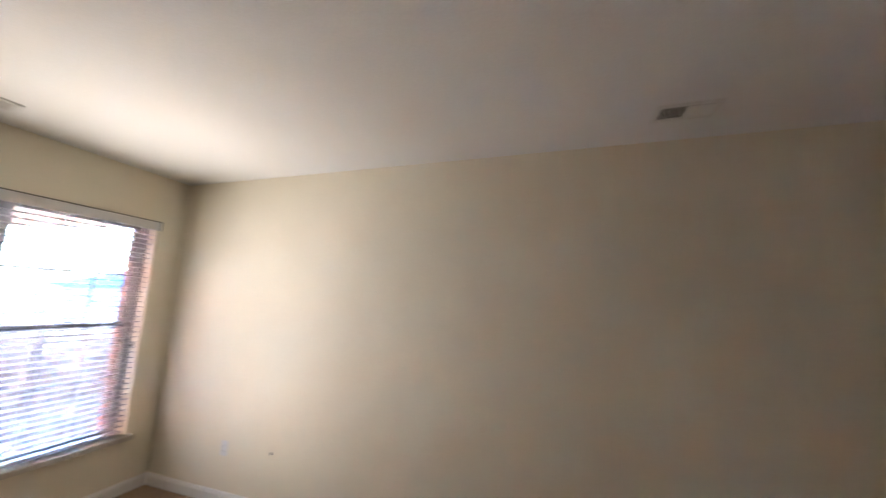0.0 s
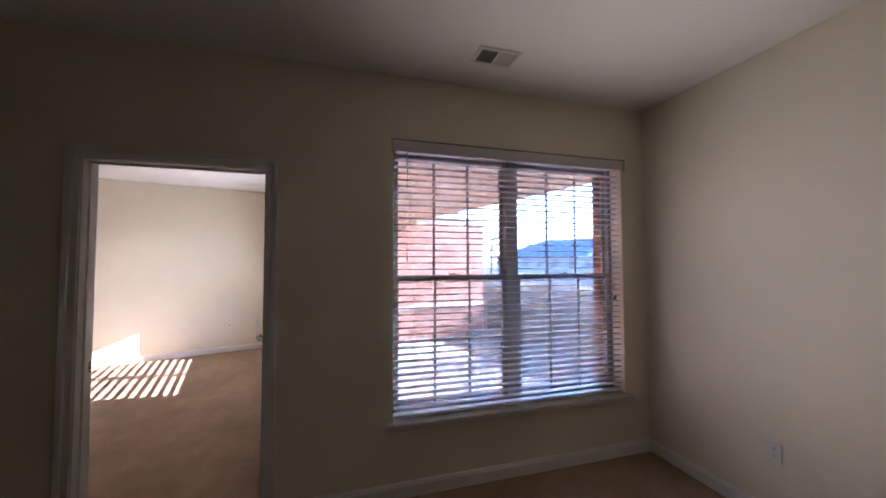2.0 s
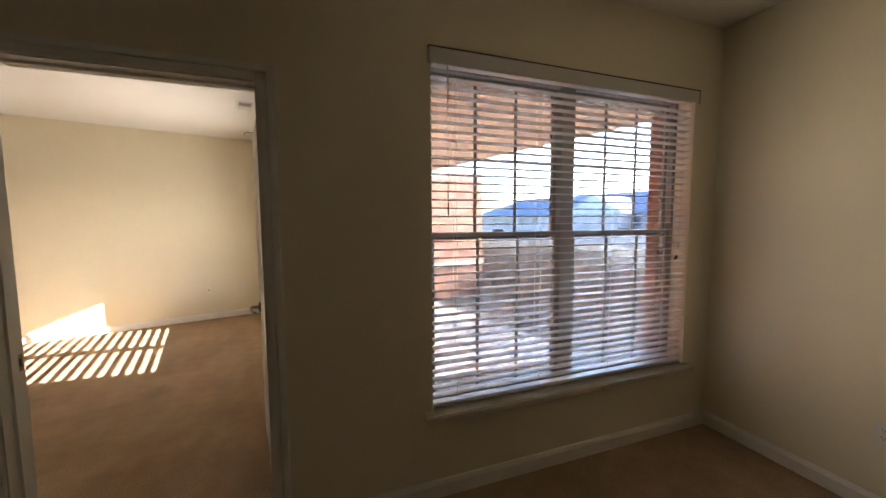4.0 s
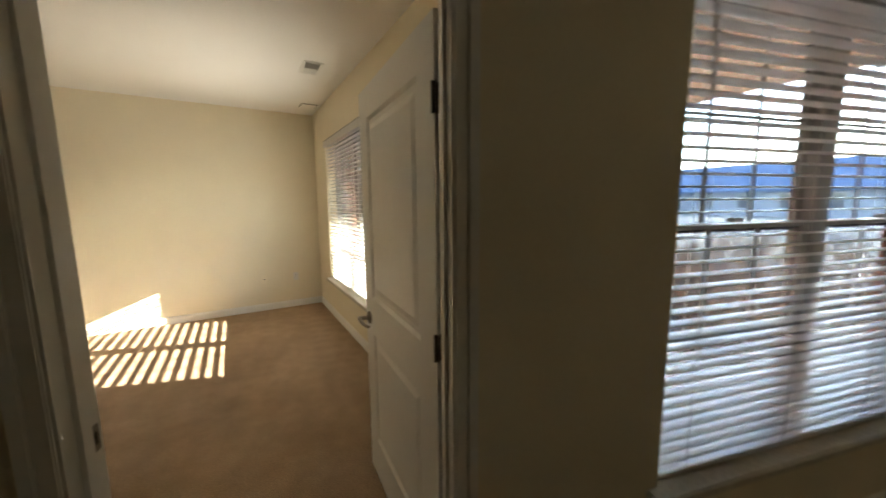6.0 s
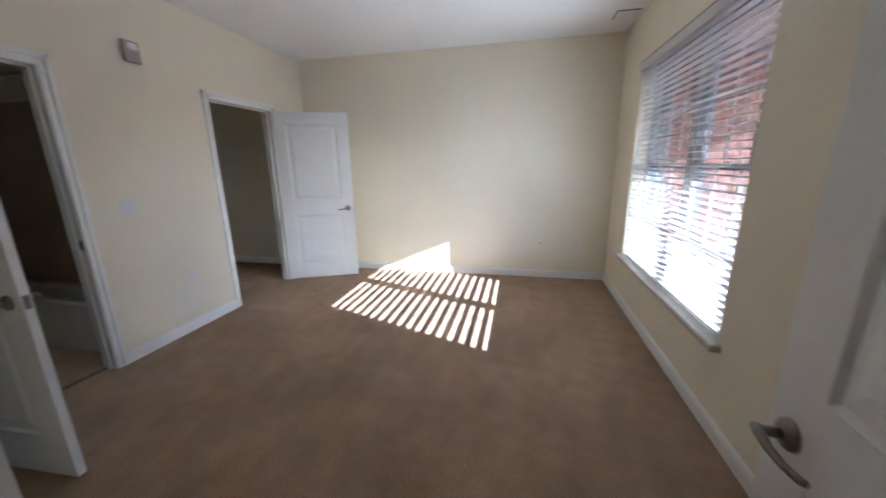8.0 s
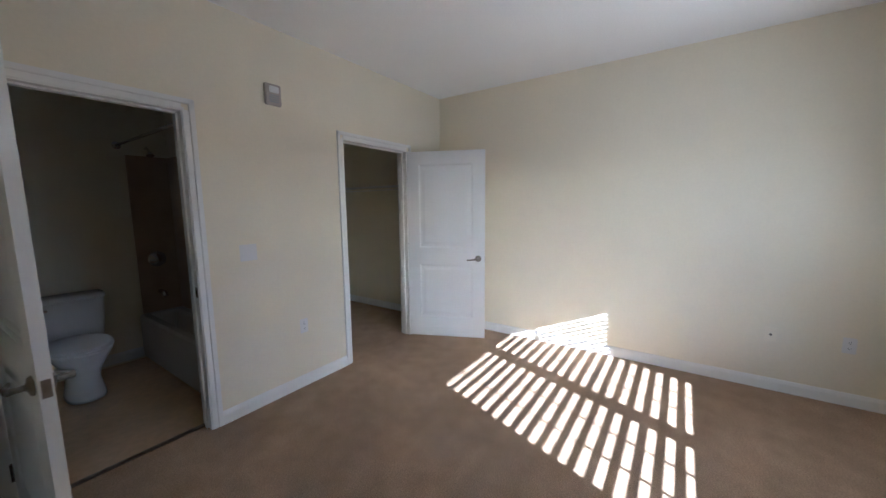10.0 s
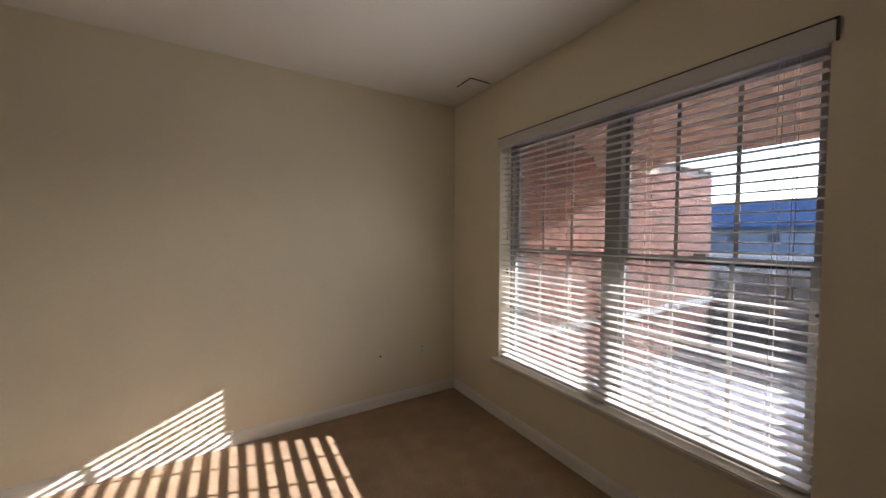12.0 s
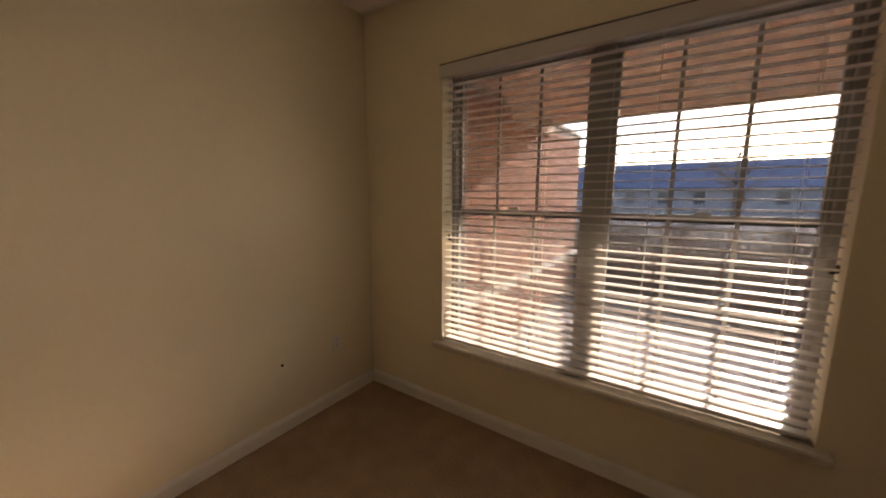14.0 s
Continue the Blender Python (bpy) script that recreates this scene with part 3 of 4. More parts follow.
blind("window_blind", M1, W1[1] - W1[0], W1[3] - W1[2], "white wide slatted blind, lowered with open slats", 0.09, -1.0)
blind("window_blind", M2, W2[1] - W2[0], W2[3] - W2[2], "white wide slatted blind, lowered, slats catching the sun", 0.09, 1.0)


# ---- small fixtures ----
def ceiling_vent(name, x, y, lx, ly, label, m=Matrix.Identity(4)):
    """A ceiling register: a flanged frame, a near-black plate for the throat's shade and two banks of fins."""
    v = thing(name, label, "vent", m @ pose(x, y, CEILING))
    hx, hy, b = lx / 2, ly / 2, 0.026
    bm = bmesh.new()
    for x0, x1, y0, y1 in ((-hx, hx, -hy, -hy + b), (-hx, hx, hy - b, hy), (-hx, -hx + b, -hy + b, hy - b), (hx - b, hx, -hy + b, hy - b)):
        box(bm, x0, x1, y0, y1, -0.009, -0.0005, 0.003)
    part("frame", bm, PLASTIC, v)
    # no duct behind: its shade is the colour of this flat plate
    bm = bmesh.new()
    box(bm, -hx + b, hx - b, -hy + b, hy - b, -0.0035, -0.0008)
    part("throat", bm, GREY, v)
    along_x = lx >= ly
    n = 9
    for bank in (-1, 1):
        span = (hx if along_x else hy) - b
        for k in range(n):
            a = bank * (span * (k + 0.5) / n)
            bm = bmesh.new()
            tilt = -42 * bank
            if along_x:
                box(bm, -0.0005, 0.0005, -hy + b, hy - b, -0.006, 0.006, 0, pose(a, 0, -0.0075, 0, tilt, 0))
            else:
                box(bm, -hx + b, hx - b, -0.0005, 0.0005, -0.006, 0.006, 0, pose(0, a, -0.0075, -tilt, 0, 0))
            part("fin", bm, PLASTIC, v)
    bm = bmesh.new()
    if along_x:
        box(bm, -0.006, 0.006, -hy + b, hy - b, -0.0095, -0.003)
    else:
        box(bm, -hx + b, hx - b, -0.006, 0.006, -0.0095, -0.003)
    part("divider", bm, PLASTIC, v)
    return v


ceiling_vent("ceiling_vent", -2.03, 3.13, 0.17, 0.27, "white ceiling register above the living room window", LIVING)
ceiling_vent("ceiling_vent", 1.70, 4.24, 0.30, 0.17, "white ceiling register with dark fins in the living room", LIVING)
ceiling_vent("ceiling_vent", -5.28, 1.61, 0.32, 0.17, "white ceiling register with grey fins in the bedroom")

det = thing("fire_sprinkler", "small white recessed fire sprinkler on the ceiling", "fire sprinkler", LIVING @ pose(-1.02, 2.657, CEILING, 180))
bm = bmesh.new()
lathe(bm, [(0.046, 0.0005), (0.046, 0.004), (0.042, 0.008), (0.030, 0.009), (0.027, 0.004)], 32)
part("escutcheon", bm, PLASTIC, det, smooth=True)
bm = bmesh.new()
lathe(bm, [(0.0265, 0.0012), (0.0265, 0.0035), (0.010, 0.0035)], 24)
part("cup", bm, DARK, det, "dark recess of the sprinkler")
bm = bmesh.new()
lathe(bm, [(0.008, 0.0036), (0.008, 0.016), (0.004, 0.018), (0.004, 0.026), (0.016, 0.027), (0.016, 0.029), (0.003, 0.031)], 16)
part("sprinkler_head", bm, NICKEL, det, "dull metal sprinkler head", True)

cap = thing("ceiling_cover_plate", "square white ceiling cover plate with dark edges", "cover plate", pose(-6.614, 1.82, CEILING))
bm = bmesh.new()
box(bm, -0.098, 0.098, -0.098, 0.098, -0.005, -0.0005)
part("gasket", bm, GREY, cap, "dark gap round the plate")
bm = bmesh.new()
box(bm, -0.092, 0.092, -0.092, 0.092, -0.010, -0.0052, 0.002)
part("plate", bm, CEIL, cap)
bm = bmesh.new()
lathe(bm, [(0.006, 0.0102), (0.005, 0.012)], 10, pose(-0.02, -0.03, 0, 180))
part("screw", bm, GREY, cap)


def outlet(m, label, slots=True):
    """A wall plate on the plane y = 0, looking to -y."""
    o = thing("wall_outlet", label, "outlet", m)
    bm = bmesh.new()
    box(bm, -0.035, 0.035, -0.006, -0.0005, -0.057, 0.057, 0.003)
    part("cover_plate", bm, PLASTIC, o)
    for z in (-0.02, 0.02):
        bm = bmesh.new()
        lathe(bm, [(0.016, 0.0062), (0.016, 0.0078), (0.014, 0.0082)], 20, pose(0, 0, z, 90))
        r = part("receptacle", bm, PLASTIC, o)
        bm = bmesh.new()
        for x in (-0.006, 0.006):
            box(bm, x - 0.0012, x + 0.0012, -0.0086, -0.0082, z, z + 0.008)
        lathe(bm, [(0.0025, 0.0083), (0.0025, 0.0086)], 10, pose(0, 0, z - 0.006, 90))
        part("slots", bm, DARK, r)
    return o


def jack(m, label):
    """A small cable jack: a bare dark hole with a short fitting, on the plane y = 0."""
    o = thing("cable_jack", label, "cable jack", m)
    bm = bmesh.new()
    box(bm, -0.035, 0.035, -0.005, -0.0005, -0.057, 0.057, 0.003)
    part("cover_plate", bm, PAINT, o)
    bm = bmesh.new()
    lathe(bm, [(0.008, 0.0052), (0.008, 0.009), (0.0048, 0.010), (0.0045, 0.020)], 12, pose(0, 0, 0, 90))
    part("threaded_fitting", bm, BRONZE, o, "dark metal cable fitting")
    return o


jack(LIVING @ pose(-1.09, AY, 0.44), "cream wall plate with a dark cable fitting")
outlet(LIVING @ pose(-1.565, AY, 0.41), "white duplex outlet low on the living room wall")
jack(pose(BW, 1.20, 0.44, 0, 0, 90), "cream wall plate with a dark cable fitting")
outlet(pose(BW, 1.61, 0.44, 0, 0, 90), "white duplex outlet low on the bedroom end wall")
outlet(pose(-5.156, BS, 0.50, 0, 0, 180), "white duplex outlet low beside the closet doorway")
sw = thing("light_switch", "white double light switch beside the bathroom doorway", "light switch", pose(-4.767, BS, 1.14, 0, 0, 180))
bm = bmesh.new()
box(bm, -0.058, 0.058, -0.006, -0.0005, -0.057, 0.057, 0.003)
part("cover_plate", bm, PLASTIC, sw)
for x in (-0.023, 0.023):
    bm = bmesh.new()
    box(bm, x - 0.005, x + 0.005, -0.016, -0.006, -0.002, 0.012, 0.002)
    part("toggle", bm, PLASTIC, sw)
al = thing("strobe_alarm", "grey-white fire alarm sounder high on the bedroom wall", "alarm", pose(-5.014, BS, 2.24, 0, 0, 180))
bm = bmesh.new()
box(bm, -0.058, 0.058, -0.030, -0.0005, -0.072, 0.072, 0.006)
part("housing", bm, ALARM, al)
bm = bmesh.new()
box(bm, -0.035, 0.035, -0.043, -0.0302, 0.010, 0.055, 0.005)
part("strobe_lens", bm, PLASTIC, al, "grey clear strobe lens")
for k in range(4):
    bm = bmesh.new()
    box(bm, -0.035, 0.035, -0.0325, -0.0302, -0.052 + k * 0.014, -0.046 + k * 0.014)
    part("louvre", bm, FABRIC, al)

# ---- closet ----
shelf = thing("closet_shelf", "white wire closet shelf with a hanging rod", "shelf", pose(CB[0], 0, 1.70))
y0s, y1s = CB[2] + 0.01, BS - 0.13
for k in range(13):
    bm = bmesh.new()
    x = 0.012 + 0.024 * k
    tube(bm, [(x, y0s, 0), (x, y1s, 0)], 0.0022 if k % 12 else 0.0035, 6)
    part("long_wire", bm, WIRE, shelf)
bm = bmesh.new()
box(bm, 0.0, 0.302, -0.0015, 0.0015, 0.0022, 0.005)
bar = finish("cross_wire", bm, WIRE)
for k in range(56):
    shared("cross_wire", bar, shelf, pose(0, y0s + (y1s - y0s) * (k + 0.5) / 56, 0))
bm = bmesh.new()
tube(bm, [(0.300, y0s, -0.05), (0.300, y1s, -0.05)], 0.006, 8)
part("hanging_rod", bm, WIRE, shelf)

# ---- bathroom ----
wc = thing("toilet", "white porcelain toilet with a closed lid", "toilet", pose(-4.09, -3.655, 0))
bm = bmesh.new()
ovals(bm, [(0, 0.44, 0.115, 0.20, 0.003, 0.5), (0, 0.44, 0.112, 0.20, 0.03, 0.5), (0, 0.43, 0.095, 0.17, 0.14, 0.3), (0, 0.44, 0.105, 0.18, 0.22, 0.2),
           (0, 0.46, 0.155, 0.225, 0.32, 0.2), (0, 0.46, 0.182, 0.25, 0.375, 0.3), (0, 0.46, 0.185, 0.255, 0.392, 0.3)])
part("bowl", bm, PORCELAIN, wc, smooth=True)
bm = bmesh.new()
ovals(bm, [(0, 0.46, 0.186, 0.255, 0.3925, 0.3), (0, 0.46, 0.19, 0.26, 0.400, 0.3), (0, 0.46, 0.188, 0.258, 0.410, 0.3)])
part("seat", bm, PLASTIC, wc, smooth=True)
bm = bmesh.new()
ovals(bm, [(0, 0.455, 0.186, 0.255, 0.4105, 0.3), (0, 0.455, 0.188, 0.256, 0.420, 0.3), (0, 0.455, 0.165, 0.235, 0.430, 0.3)])
part("lid", bm, PLASTIC, wc, smooth=True)
bm = bmesh.new()
ovals(bm, [(0, 0.125, 0.20, 0.085, 0.37, 4), (0, 0.125, 0.215, 0.095, 0.52, 5), (0, 0.125, 0.225, 0.10, 0.715, 5)])
part("tank", bm, PORCELAIN, wc, smooth=True)
bm = bmesh.new()
ovals(bm, [(0, 0.125, 0.232, 0.108, 0.7155, 5), (0, 0.125, 0.236, 0.112, 0.730, 5), (0, 0.125, 0.228, 0.104, 0.752, 5), (0, 0.125, 0.20, 0.08, 0.757, 5)])
part("tank_lid", bm, PORCELAIN, wc, smooth=True)
bm = bmesh.new()
box(bm, 0.11, 0.17, 0.222, 0.240, 0.66, 0.675, 0.004)
part("flush_handle", bm, CHROME, wc)

tub = thing("bathtub", "white bathtub with an apron along the bathroom wall", "bathtub", pose(0, 0, 0))
tx0, tx1, ty0, ty1 = CB[1] + 0.085, -4.60, CB[2] + 0.005, BS - 0.14
bm = bmesh.new()


def loop(inset, z):
    return [bm.verts.new(c) for c in ((tx0 + inset, ty0 + inset, z), (tx1 - inset, ty0 + inset, z), (tx1 - inset, ty1 - inset, z), (tx0 + inset, ty1 - inset, z))]


loops = [loop(0, 0.003), loop(0, 0.395), loop(0.012, 0.42), loop(0.065, 0.42), loop(0.085, 0.395), loop(0.12, 0.16), loop(0.17, 0.11)]
for a, b in zip(loops, loops[1:]):
    for k in range(4):
        bm.faces.new((a[k], a[(k + 1) % 4], b[(k + 1) % 4], b[k]))
bm.faces.new(loops[-1])
part("basin", bm, TUB, tub)
bm = bmesh.new()
box(bm, tx0 + 0.001, tx1 - 0.03, ty0 - 0.004, ty0 + 0.012, 0.421, 1.95, 0.003)
part("back_panel", bm, SURROUND, tub, "beige shower surround panel")
bm = bmesh.new()
box(bm, tx0 + 0.001, tx0 + 0.013, ty0 + 0.012, ty1, 0.421, 1.95, 0.003)
part("side_panel", bm, SURROUND, tub, "beige shower surround panel")
bm = bmesh.new()
tube(bm, [((tx0 + tx1) / 2, ty0 + 0.012, 2.02), ((tx0 + tx1) / 2, ty0 + 0.06, 2.03), ((tx0 + tx1) / 2, ty0 + 0.12, 1.98)], 0.009, 10)
lathe(bm, [(0.012, 0), (0.03, -0.035), (0.032, -0.045)], 16, pose((tx0 + tx1) / 2, ty0 + 0.125, 1.985, 25))
part("shower_head", bm, CHROME, tub, "chrome shower head")
bm = bmesh.new()
tube(bm, [((tx0 + tx1) / 2, ty0 + 0.012, 0.62), ((tx0 + tx1) / 2, ty0 + 0.12, 0.62), ((tx0 + tx1) / 2, ty0 + 0.14, 0.59)], 0.022, 12)
part("spout", bm, CHROME, tub, "chrome tub spout", True)
bm = bmesh.new()
lathe(bm, [(0.075, 0), (0.075, 0.008), (0.03, 0.015), (0.025, 0.05)], 20, pose((tx0 + tx1) / 2, ty0 + 0.012, 0.95, -90))
part("mixer_valve", bm, CHROME, tub, "chrome mixer valve", True)
rod = thing("shower_rod", "chrome shower curtain rod across the bathtub", "curtain rod", pose(tx1 + 0.02, 0, 2.03))
bm = bmesh.new()
tube(bm, [(0, ty0 - 0.003, 0), (0, ty1 + 0.015, 0)], 0.0125, 12)
part("rod", bm, CHROME, rod, smooth=True)
for y, a in ((ty0 - 0.004, -90), (ty1 + 0.019, 90)):
    bm = bmesh.new()
    lathe(bm, [(0.034, 0), (0.034, 0.006), (0.015, 0.018)], 18, pose(0, y, 0, a))
    part("flange", bm, CHROME, rod)
th = thing("door_threshold", "thin brown metal strip between carpet and vinyl", "threshold", pose((D3[0] + D3[1]) / 2, BS - 0.10, 0))
bm = bmesh.new()
box(bm, D3[0] - (D3[0] + D3[1]) / 2, -D3[0] + (D3[0] + D3[1]) / 2, -0.018, 0.018, 0.0, 0.006, 0.002)
part("strip", bm, NICKEL, th)

# ---- porch ----
bm = bmesh.new()
prism(bm, [(PORCH_W - 0.3, OUT2 - 0.1), (-2.80, OUT2 - 0.1), (askew(OUT1, PORCH_EDGE), PORCH_EDGE), (PORCH_W - 0.3, PORCH_EDGE)], -0.16, -0.06)
structure("porch_floor", bm, CONCRETE, "pale grey concrete porch floor in the sun", "porch floor")


def front(x):
    """Where the living room's outer face lies at x."""
    p, q = askew(OUT1 + 0.02, 0.0), askew(OUT1 + 0.02, 1.0)
    return (x - p) / (q - p)


bm = bmesh.new()
x = PORCH_W - 0.3
while x < askew(OUT1, PORCH_EDGE):
    a, b = (max(OUT2 - 0.09, front(v)) for v in (x, x + 0.296))
    if max(a, b) < PORCH_EDGE - 0.01:
        prism(bm, [(x, a), (x + 0.296, b), (x + 0.296, PORCH_EDGE), (x, PORCH_EDGE)], PORCH_TOP, PORCH_TOP + 0.02)
    x += 0.30
structure("porch_ceiling", bm, SOFFIT, "tan panelled porch ceiling in warm light", "ceiling")
bm = bmesh.new()
box(bm, PORCH_W - 0.6, AE + 0.6, PORCH_EDGE, PORCH_EDGE + 0.045, PORCH_TOP - 0.004, PORCH_TOP + 0.43, 0.004)
structure("trim_fascia", bm, SOFFIT, "tan fascia board along the porch eave", "trim")
bm = bmesh.new()
box(bm, PORCH_W - 6, AE + 1.0, OUT2 - 0.09, PORCH_EDGE + 0.02, PORCH_TOP + 0.4302, PORCH_TOP + 0.50)
box(bm, PORCH_W - 6, AE + 1.0, -4.2, OUT2 - 0.0902, CEILING + 0.125, CEILING + 0.22)
structure("roof", bm, SLATE, "low roof over the rooms and the porch", "roof")

wall = structure("wall_porch_west", slab_wall("y", OUT2 - 0.26, WALL_END, PORCH_W - 0.30, PORCH_W - 0.008, -0.30, PORCH_TOP - 0.001), MORTAR, "red brick porch wall with pale mortar, partly sunlit", "wall")
outer1 = structure("wall_outer_living", slab_wall("y", MEET + 0.02, AY + 0.5, OUT1 + 0.008, AX - 0.2005, -0.30, PORCH_TOP - 0.001, [(W1[0] + 0.03, W1[1] - 0.03, W1[2] + 0.03, W1[3] - 0.03)]), MORTAR, "red brick outer wall round the living room window", "wall", LIVING)
outer2 = structure("wall_outer_bedroom", slab_wall("x", PORCH_W - 0.3, -2.80, BN + 0.2005, OUT2 - 0.008, -0.30, PORCH_TOP - 0.001, [(W2[0] - 0.0, W2[1] + 0.07, W2[2] - 0.03, W2[3])]), MORTAR, "red brick outer wall round the bedroom window", "wall")
bm = bmesh.new()
box(bm, PORCH_W - 0.33, PORCH_W + 0.02, PORCH_EDGE + 0.05, WALL_END + 0.02, PORCH_TOP - 0.0008, PORCH_TOP + 0.06, 0.008)
structure("trim_wall_cap", bm, STONE, "pale stone cap on the brick wall", "trim")
band = thing("stone_band", "pale cast stone ledge along the brick porch wall", "ledge", pose(PORCH_W, 0, 0.56))
bm = bmesh.new()
box(bm, -0.004, 0.075, OUT2 + 0.02, WALL_END - 0.02, -0.035, 0.035, 0.008)
part("ledge", bm, STONE, band)
fr = thing("frieze_board", "tan frieze board below the porch ceiling", "trim board", pose(PORCH_W, 0, 0))
bm = bmesh.new()
vs = [(3.20, 2.385), (3.20, 2.35), (3.36, 2.29), (3.40, 2.21), (PORCH_EDGE - 0.07, 2.21), (PORCH_EDGE - 0.07, 2.385)]
a = [bm.verts.new((0.004, y, z - 0.0015)) for y, z in vs]
b = [bm.verts.new((0.034, y, z - 0.0015)) for y, z in vs]
for k in range(6):
    bm.faces.new((a[k], a[(k + 1) % 6], b[(k + 1) % 6], b[k]))
bm.faces.new(a[::-1])
bm.faces.new(b)
part("board", bm, SOFFIT, fr)

# ---- outdoors ----
bm = bmesh.new()
box(bm, -400, 400, -400, 500, GROUND_Z - 0.5, GROUND_Z)
structure("ground", bm, GROUND, "dry brown winter lawn", "ground")
bm = bmesh.new()
box(bm, -90, 90, 22, 34, GROUND_Z, GROUND_Z + 0.01)
structure("road", bm, ASPHALT, "dark asphalt parking lot", "road")


def apartment(name, m, length, depth, eave, ridge, label, storeys=1):
    """A long low building: walls, a hipped shingle roof with an eave, and rows of windows on its front (-y)."""
    h = thing(name, label, "building", m)
    bm = bmesh.new()
    box(bm, -length / 2, length / 2, 0, depth, 0, eave)
    part("wall", bm, SIDING, h)
    bm = bmesh.new()
    o = 0.6
    base = [bm.verts.new(c) for c in ((-length / 2 - o, -o, eave), (length / 2 + o, -o, eave), (length / 2 + o, depth + o, eave), (-length / 2 - o, depth + o, eave))]
    lip = [bm.verts.new((v.co.x, v.co.y, eave + 0.22)) for v in base]
    r0, r1 = bm.verts.new((-length / 2 + depth * 0.4, depth / 2, ridge)), bm.verts.new((length / 2 - depth * 0.4, depth / 2, ridge))
    bm.faces.new(base[::-1])
    for k in range(4):
        bm.faces.new((base[k], base[(k + 1) % 4], lip[(k + 1) % 4], lip[k]))
    bm.faces.new((lip[0], lip[1], r1, r0))
    bm.faces.new((lip[1], lip[2], r1))
    bm.faces.new((lip[2], lip[3], r0, r1))
    bm.faces.new((lip[3], lip[0], r0))
    part("roof", bm, SLATE, h)
    wing = part("wing_wall", bmesh.new(), SIDING, h)
    bm = bmesh.new()
    box(bm, -3.2, 3.2, -3.5, -0.002, 0, eave)
    wing.data = finish("wing_wall", bm, SIDING)
    wing.location = (-23, 0, 0)
    bm = bmesh.new()
    tri = [(-3.7, eave), (3.7, eave), (3.7, eave + 0.2), (0, eave + 2.5), (-3.7, eave + 0.2)]
    a, b = ([bm.verts.new((x, y, z)) for x, z in tri] for y in (-3.9, depth * 0.3))
    for k in range(5):
        bm.faces.new((a[k], a[(k + 1) % 5], b[(k + 1) % 5], b[k]))
    bm.faces.new(a[::-1])
    bm.faces.new(b)
    part("wing_roof", bm, PALE_SHINGLE, wing, "pale grey gable roof")
    n = int(length / 3.2)
    fm, pm = bmesh.new(), bmesh.new()
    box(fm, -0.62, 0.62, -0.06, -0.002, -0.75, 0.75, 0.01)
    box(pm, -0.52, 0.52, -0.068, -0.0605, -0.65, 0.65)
    fmesh, pmesh = finish("window", fm, BACKLIT_VINYL), finish("pane", pm, PANE_DARK)
    for s in range(storeys):
        for k in range(n):
            w = shared("window", fmesh, h, pose(-length / 2 + length * (k + 0.5) / n, 0, 1.5 + 2.7 * s))
            shared("pane", pmesh, w, Matrix.Identity(4))
    return h


apartment("apartment_building", pose(-4, 46, GROUND_Z), 100, 14, 2.4, 5.75, "long low apartment building with a blue-grey roof")


def shrub(name, m, seed, height, spread, label):
    """A bare shrub: many thin branching stems with a few dry leaves."""
    rng = random.Random(seed)
    s = thing(name, label, "shrub", m, group="shrubs beyond the porch")
    bm, lf = bmesh.new(), bmesh.new()
    for k in range(26):
        a, r = rng.uniform(0, 6.28), rng.uniform(0.3, 1.0) * spread
        base = Vector((0.12 * math.cos(a), 0.12 * math.sin(a), 0))
        tip = Vector((r * math.cos(a), r * math.sin(a), height * rng.uniform(0.6, 1.0)))
        mid = base.lerp(tip, 0.5) + Vector((rng.uniform(-.08, .08), rng.uniform(-.08, .08), 0.12 * height))
        tube(bm, [base, mid, tip], 0.006, 4, [0.009, 0.006, 0.002])
        for j in range(5):
            p = mid.lerp(tip, rng.uniform(0, 0.9)) if j > 1 else base.lerp(mid, rng.uniform(0.4, 1))
            q = p + Vector((rng.uniform(-.3, .3), rng.uniform(-.3, .3), rng.uniform(0.0, 0.3))) * spread
            tube(bm, [p, p.lerp(q, 0.5) + Vector((0, 0, 0.02)), q], 0.003, 3, [0.004, 0.003, 0.0015])
            for i in range(4):
                c = p.lerp(q, rng.uniform(0.2, 1.05))
                e = Euler((rng.uniform(0, 6), rng.uniform(0, 6), rng.uniform(0, 6))).to_matrix()
                l = rng.uniform(0.018, 0.04)
                lf.faces.new([lf.verts.new(c + e @ Vector(v)) for v in ((-l, 0, 0), (0, -l * 0.45, l * 0.1), (l, 0, 0), (0, l * 0.45, l * 0.1))])
    part("stems", bm, TWIG, s)
    part("leaves", lf, LEAF, s, "sparse dry russet leaves")
    return s


first = shrub("shrub", pose(-6.2, 8.2, GROUND_Z), 1, 1.15, 0.75, "bare brown winter shrub with dry leaves")
second = shrub("shrub", pose(-4.9, 7.7, GROUND_Z), 2, 0.95, 0.8, "bare brown winter shrub with dry leaves")
rng = random.Random(9)
for k in range(34):
    x, y = -13 + 0.42 * k + rng.uniform(-0.3, 0.3), rng.uniform(7.4, 9.6) if k % 2 else rng.uniform(9.8, 12.5)
    copy_thing(first if k % 2 else second, pose(x, y, GROUND_Z, 0, 0, rng.uniform(0, 360)))


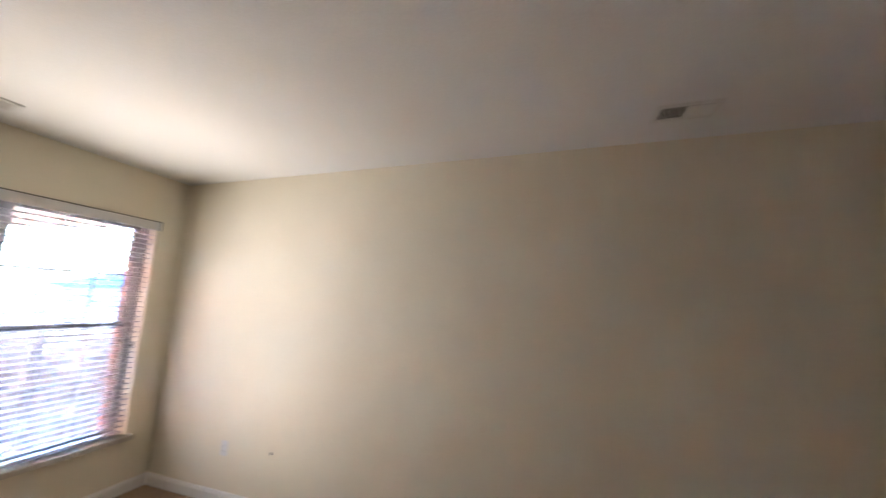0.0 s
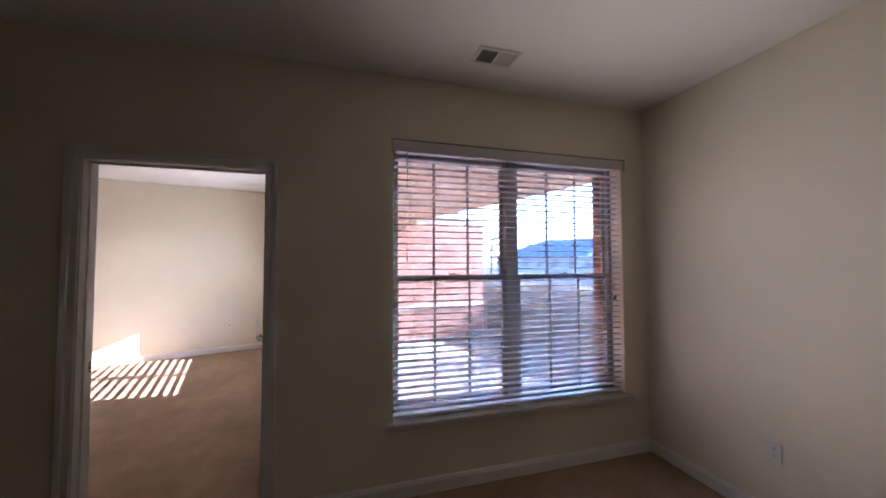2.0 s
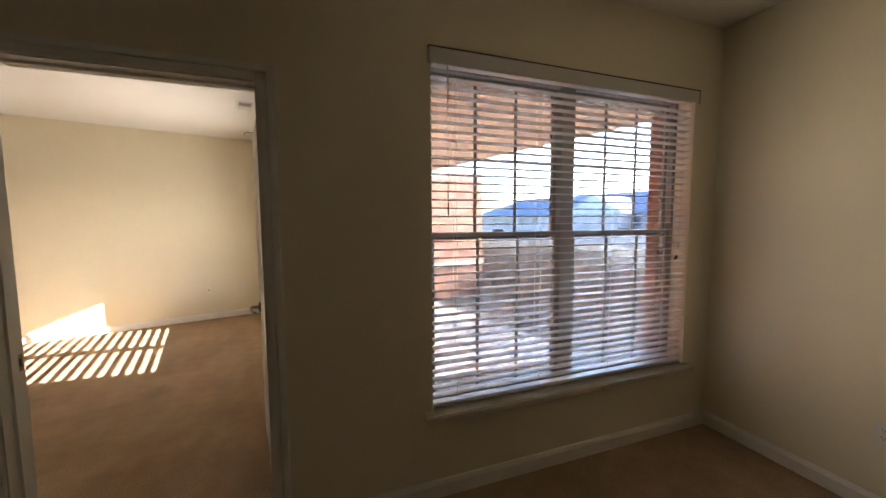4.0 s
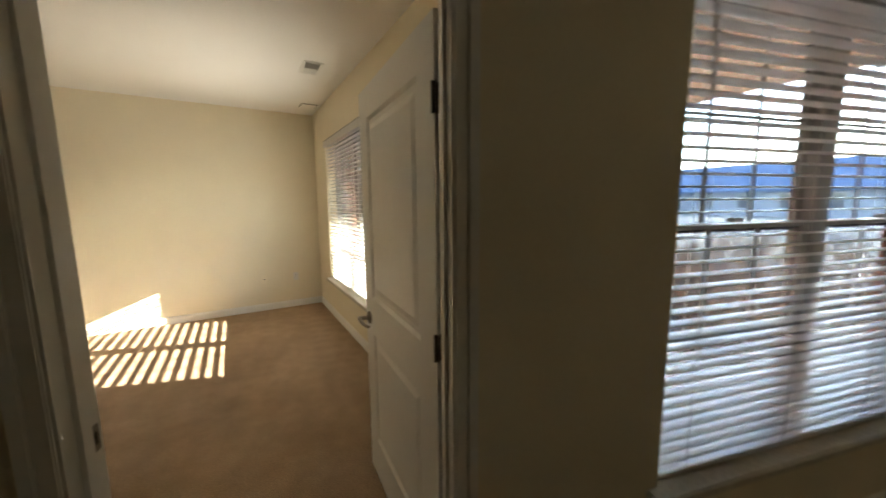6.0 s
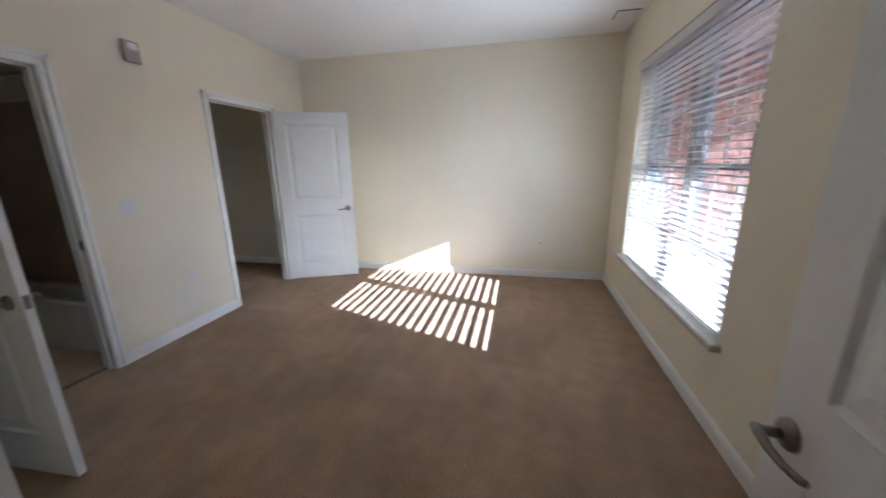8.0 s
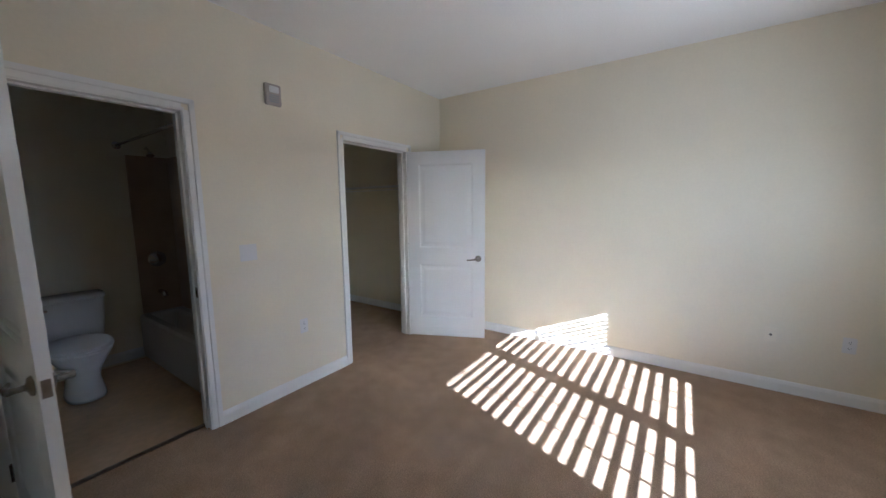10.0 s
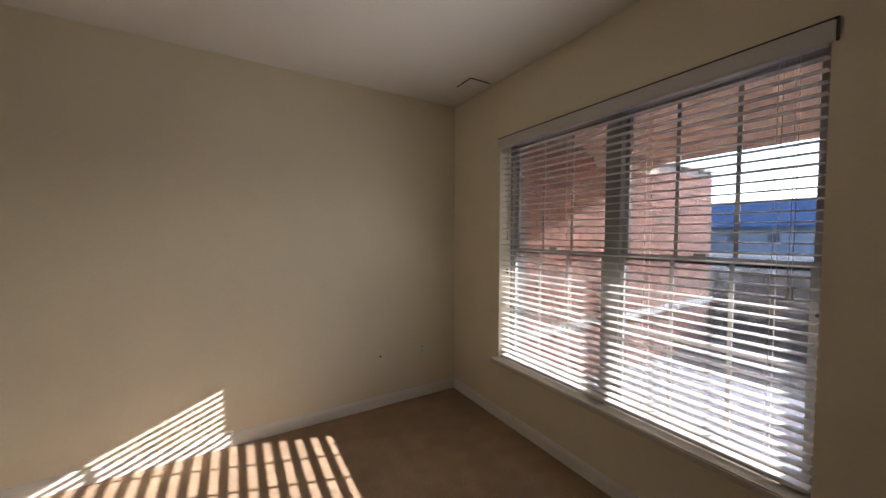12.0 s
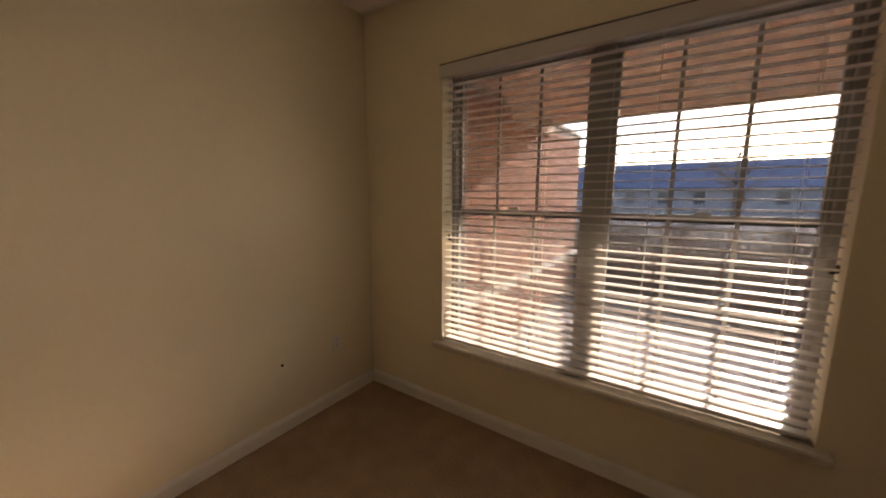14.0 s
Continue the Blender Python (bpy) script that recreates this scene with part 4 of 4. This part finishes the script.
for k in range(30):
    x, y = -8.8 + 0.2 * k + rng.uniform(-0.3, 0.3), rng.uniform(4.9, 7.2)
    if x < -4.7 and y < WALL_END + 0.5:
        y += 1.7
    copy_thing(first if k % 3 == 0 else second, pose(x, y, GROUND_Z - 0.12, 0, 0, rng.uniform(0, 360)))
litter = bmesh.new()
for k in range(5200):
    x, y = rng.uniform(-9.5, -2.8), rng.uniform(3.0, 10.5)
    if y < PORCH_EDGE + 0.1 or (x < PORCH_W + 0.05 and y < WALL_END + 0.1):
        continue
    e = Euler((rng.uniform(-0.7, 0.7), rng.uniform(-0.7, 0.7), rng.uniform(0, 6.3))).to_matrix()
    l = rng.uniform(0.02, 0.05)
    c = Vector((x, y, GROUND_Z + 0.03))
    litter.faces.new([litter.verts.new(c + e @ Vector(v)) for v in ((-l, 0, 0), (0, -l * 0.5, l * 0.15), (l, 0, 0), (0, l * 0.5, l * 0.15))])
tagged(new("leaf_litter", finish("leaf_litter", litter, LEAF)), "dry fallen leaves on the ground beside the porch", "leaf litter", kind="stuff")


def tree(m, seed, height, label):
    """A bare tree: a tapered trunk with limbs and fine twigs."""
    rng = random.Random(seed)
    t = thing("tree", label, "tree", m)
    bm, tw = bmesh.new(), bmesh.new()
    tube(bm, [(0, 0, 0), (0.05, 0.02, height * 0.3), (-0.04, 0.05, height * 0.65), (0.02, 0, height)], 0.1, 8, [0.16, 0.12, 0.07, 0.015])
    part("trunk", bm, TWIG, t)
    for k in range(26):
        z = height * rng.uniform(0.3, 0.95)
        a, l = rng.uniform(0, 6.28), (height - z) * 0.5 + 0.8
        p = Vector((0, 0, z))
        q = p + Vector((math.cos(a) * l, math.sin(a) * l, l * 0.7))
        tube(tw, [p, p.lerp(q, 0.5) + Vector((0, 0, -0.08 * l)), q], 0.02, 5, [0.045, 0.03, 0.008])
        for j in range(9):
            b = p.lerp(q, rng.uniform(0.3, 1))
            e = b + Vector((rng.uniform(-.5, .5), rng.uniform(-.5, .5), rng.uniform(0.1, .7))) * l * 0.55
            tube(tw, [b, b.lerp(e, 0.5), e], 0.006, 4, [0.012, 0.008, 0.003])
    part("crown", tw, TWIG, t, "fine bare twigs")
    return t


tree(pose(-2.6, 30, GROUND_Z), 3, 4.6, "bare winter tree before the apartment building")
tree(pose(-26, 22, GROUND_Z), 4, 5.0, "bare winter tree beyond the porch")

# ---- bricks ----
BL, BH, BD, J = 0.203, 0.057, 0.012, 0.010


def brick_mesh(l):
    bm = bmesh.new()
    box(bm, 0.004, BD, 0, l, 0, BH)
    for v in bm.verts:
        if v.co.x > 0.006:
            v.co.y += 0.002 if v.co.y < l / 2 else -0.002
            v.co.z += 0.002 if v.co.z < BH / 2 else -0.002
    return finish("brick", bm, BRICK)


WHOLE, HALF = brick_mesh(BL), brick_mesh((BL - J) / 2)


def courses(parent, m, length, z0, z1, keep, limit, hole=None):
    """Running-bond bricks over a face: x out of the wall, y along it. Those in keep(y, z) are pieces, the rest one joined part."""
    rest, made, row = [], 0, 0
    z = z0
    while z + BH <= z1:
        y = -0.5 * (BL + J) * (row % 2)
        while y < length:
            a, b = max(y, 0.0), min(y + BL, length)
            y += BL + J
            if b - a < 0.03 or (hole and hole[0] < b + 0.004 and a - 0.004 < hole[1] and hole[2] < z + BH and z < hole[3]):
                continue
            if keep(a, z) and made < limit and (abs(b - a - BL) < 1e-4 or abs(b - a - (BL - J) / 2) < 1e-4):
                mesh = WHOLE if abs(b - a - BL) < 1e-4 else HALF
                shared("brick", mesh, parent, m @ pose(0, a, z))
                made += 1
            else:
                rest.append((a, b, z))
        row += 1
        z += BH + J
    vs, fs = [], []
    for a, b, z in rest:
        n = len(vs)
        vs += [m @ Vector(c) for c in ((0.004, a, z), (0.004, b, z), (0.004, b, z + BH), (0.004, a, z + BH), (BD, a + .002, z + .002), (BD, b - .002, z + .002), (BD, b - .002, z + BH - .002), (BD, a + .002, z + BH - .002))]
        fs += [(n + 4, n + 5, n + 6, n + 7), (n, n + 1, n + 5, n + 4), (n + 1, n + 2, n + 6, n + 5), (n + 2, n + 3, n + 7, n + 6), (n + 3, n, n + 4, n + 7)]
    if rest:
        me = bpy.data.meshes.new("brickwork")
        me.from_pydata([tuple(v) for v in vs], [], fs)
        me.materials.append(BRICK)
        ob = new("brickwork", me)
        ob.parent = parent
        tagged(ob, kind="stuff")


courses(wall, pose(PORCH_W - 0.012, OUT2, 0), WALL_END - OUT2, -0.10, PORCH_TOP - 0.02, lambda y, z: z > 1.30, 300)
courses(outer2, pose(-2.80, OUT2 - 0.012, 0, 0, 0, 90), -2.80 - PORCH_W, -0.10, PORCH_TOP - 0.02, lambda y, z: False, 0, (-2.80 - W2[1] - 0.07, -2.80 - W2[0], W2[2] - 0.03, W2[3]))
courses(outer1, pose(OUT1 + 0.012, AY + 0.49, 0, 0, 0, 180), AY + 0.49 - MEET - 0.02, -0.10, PORCH_TOP - 0.02, lambda y, z: False, 0, (AY + 0.49 - W1[1] + 0.03, AY + 0.49 - W1[0] - 0.03, W1[2] + 0.03, W1[3] - 0.03))
# the cut brick ends in the window's reveal
z = W1[2] + 0.05
while z + BH < W1[3] - 0.04:
    shared("brick", HALF, outer1, pose(OUT1 + 0.012 + (BL - J) / 2 - 0.004, W1[1] - 0.0262, z, 0, 0, 90) @ Matrix.Diagonal((-1, 1, 1, 1)))
    z += BH + J
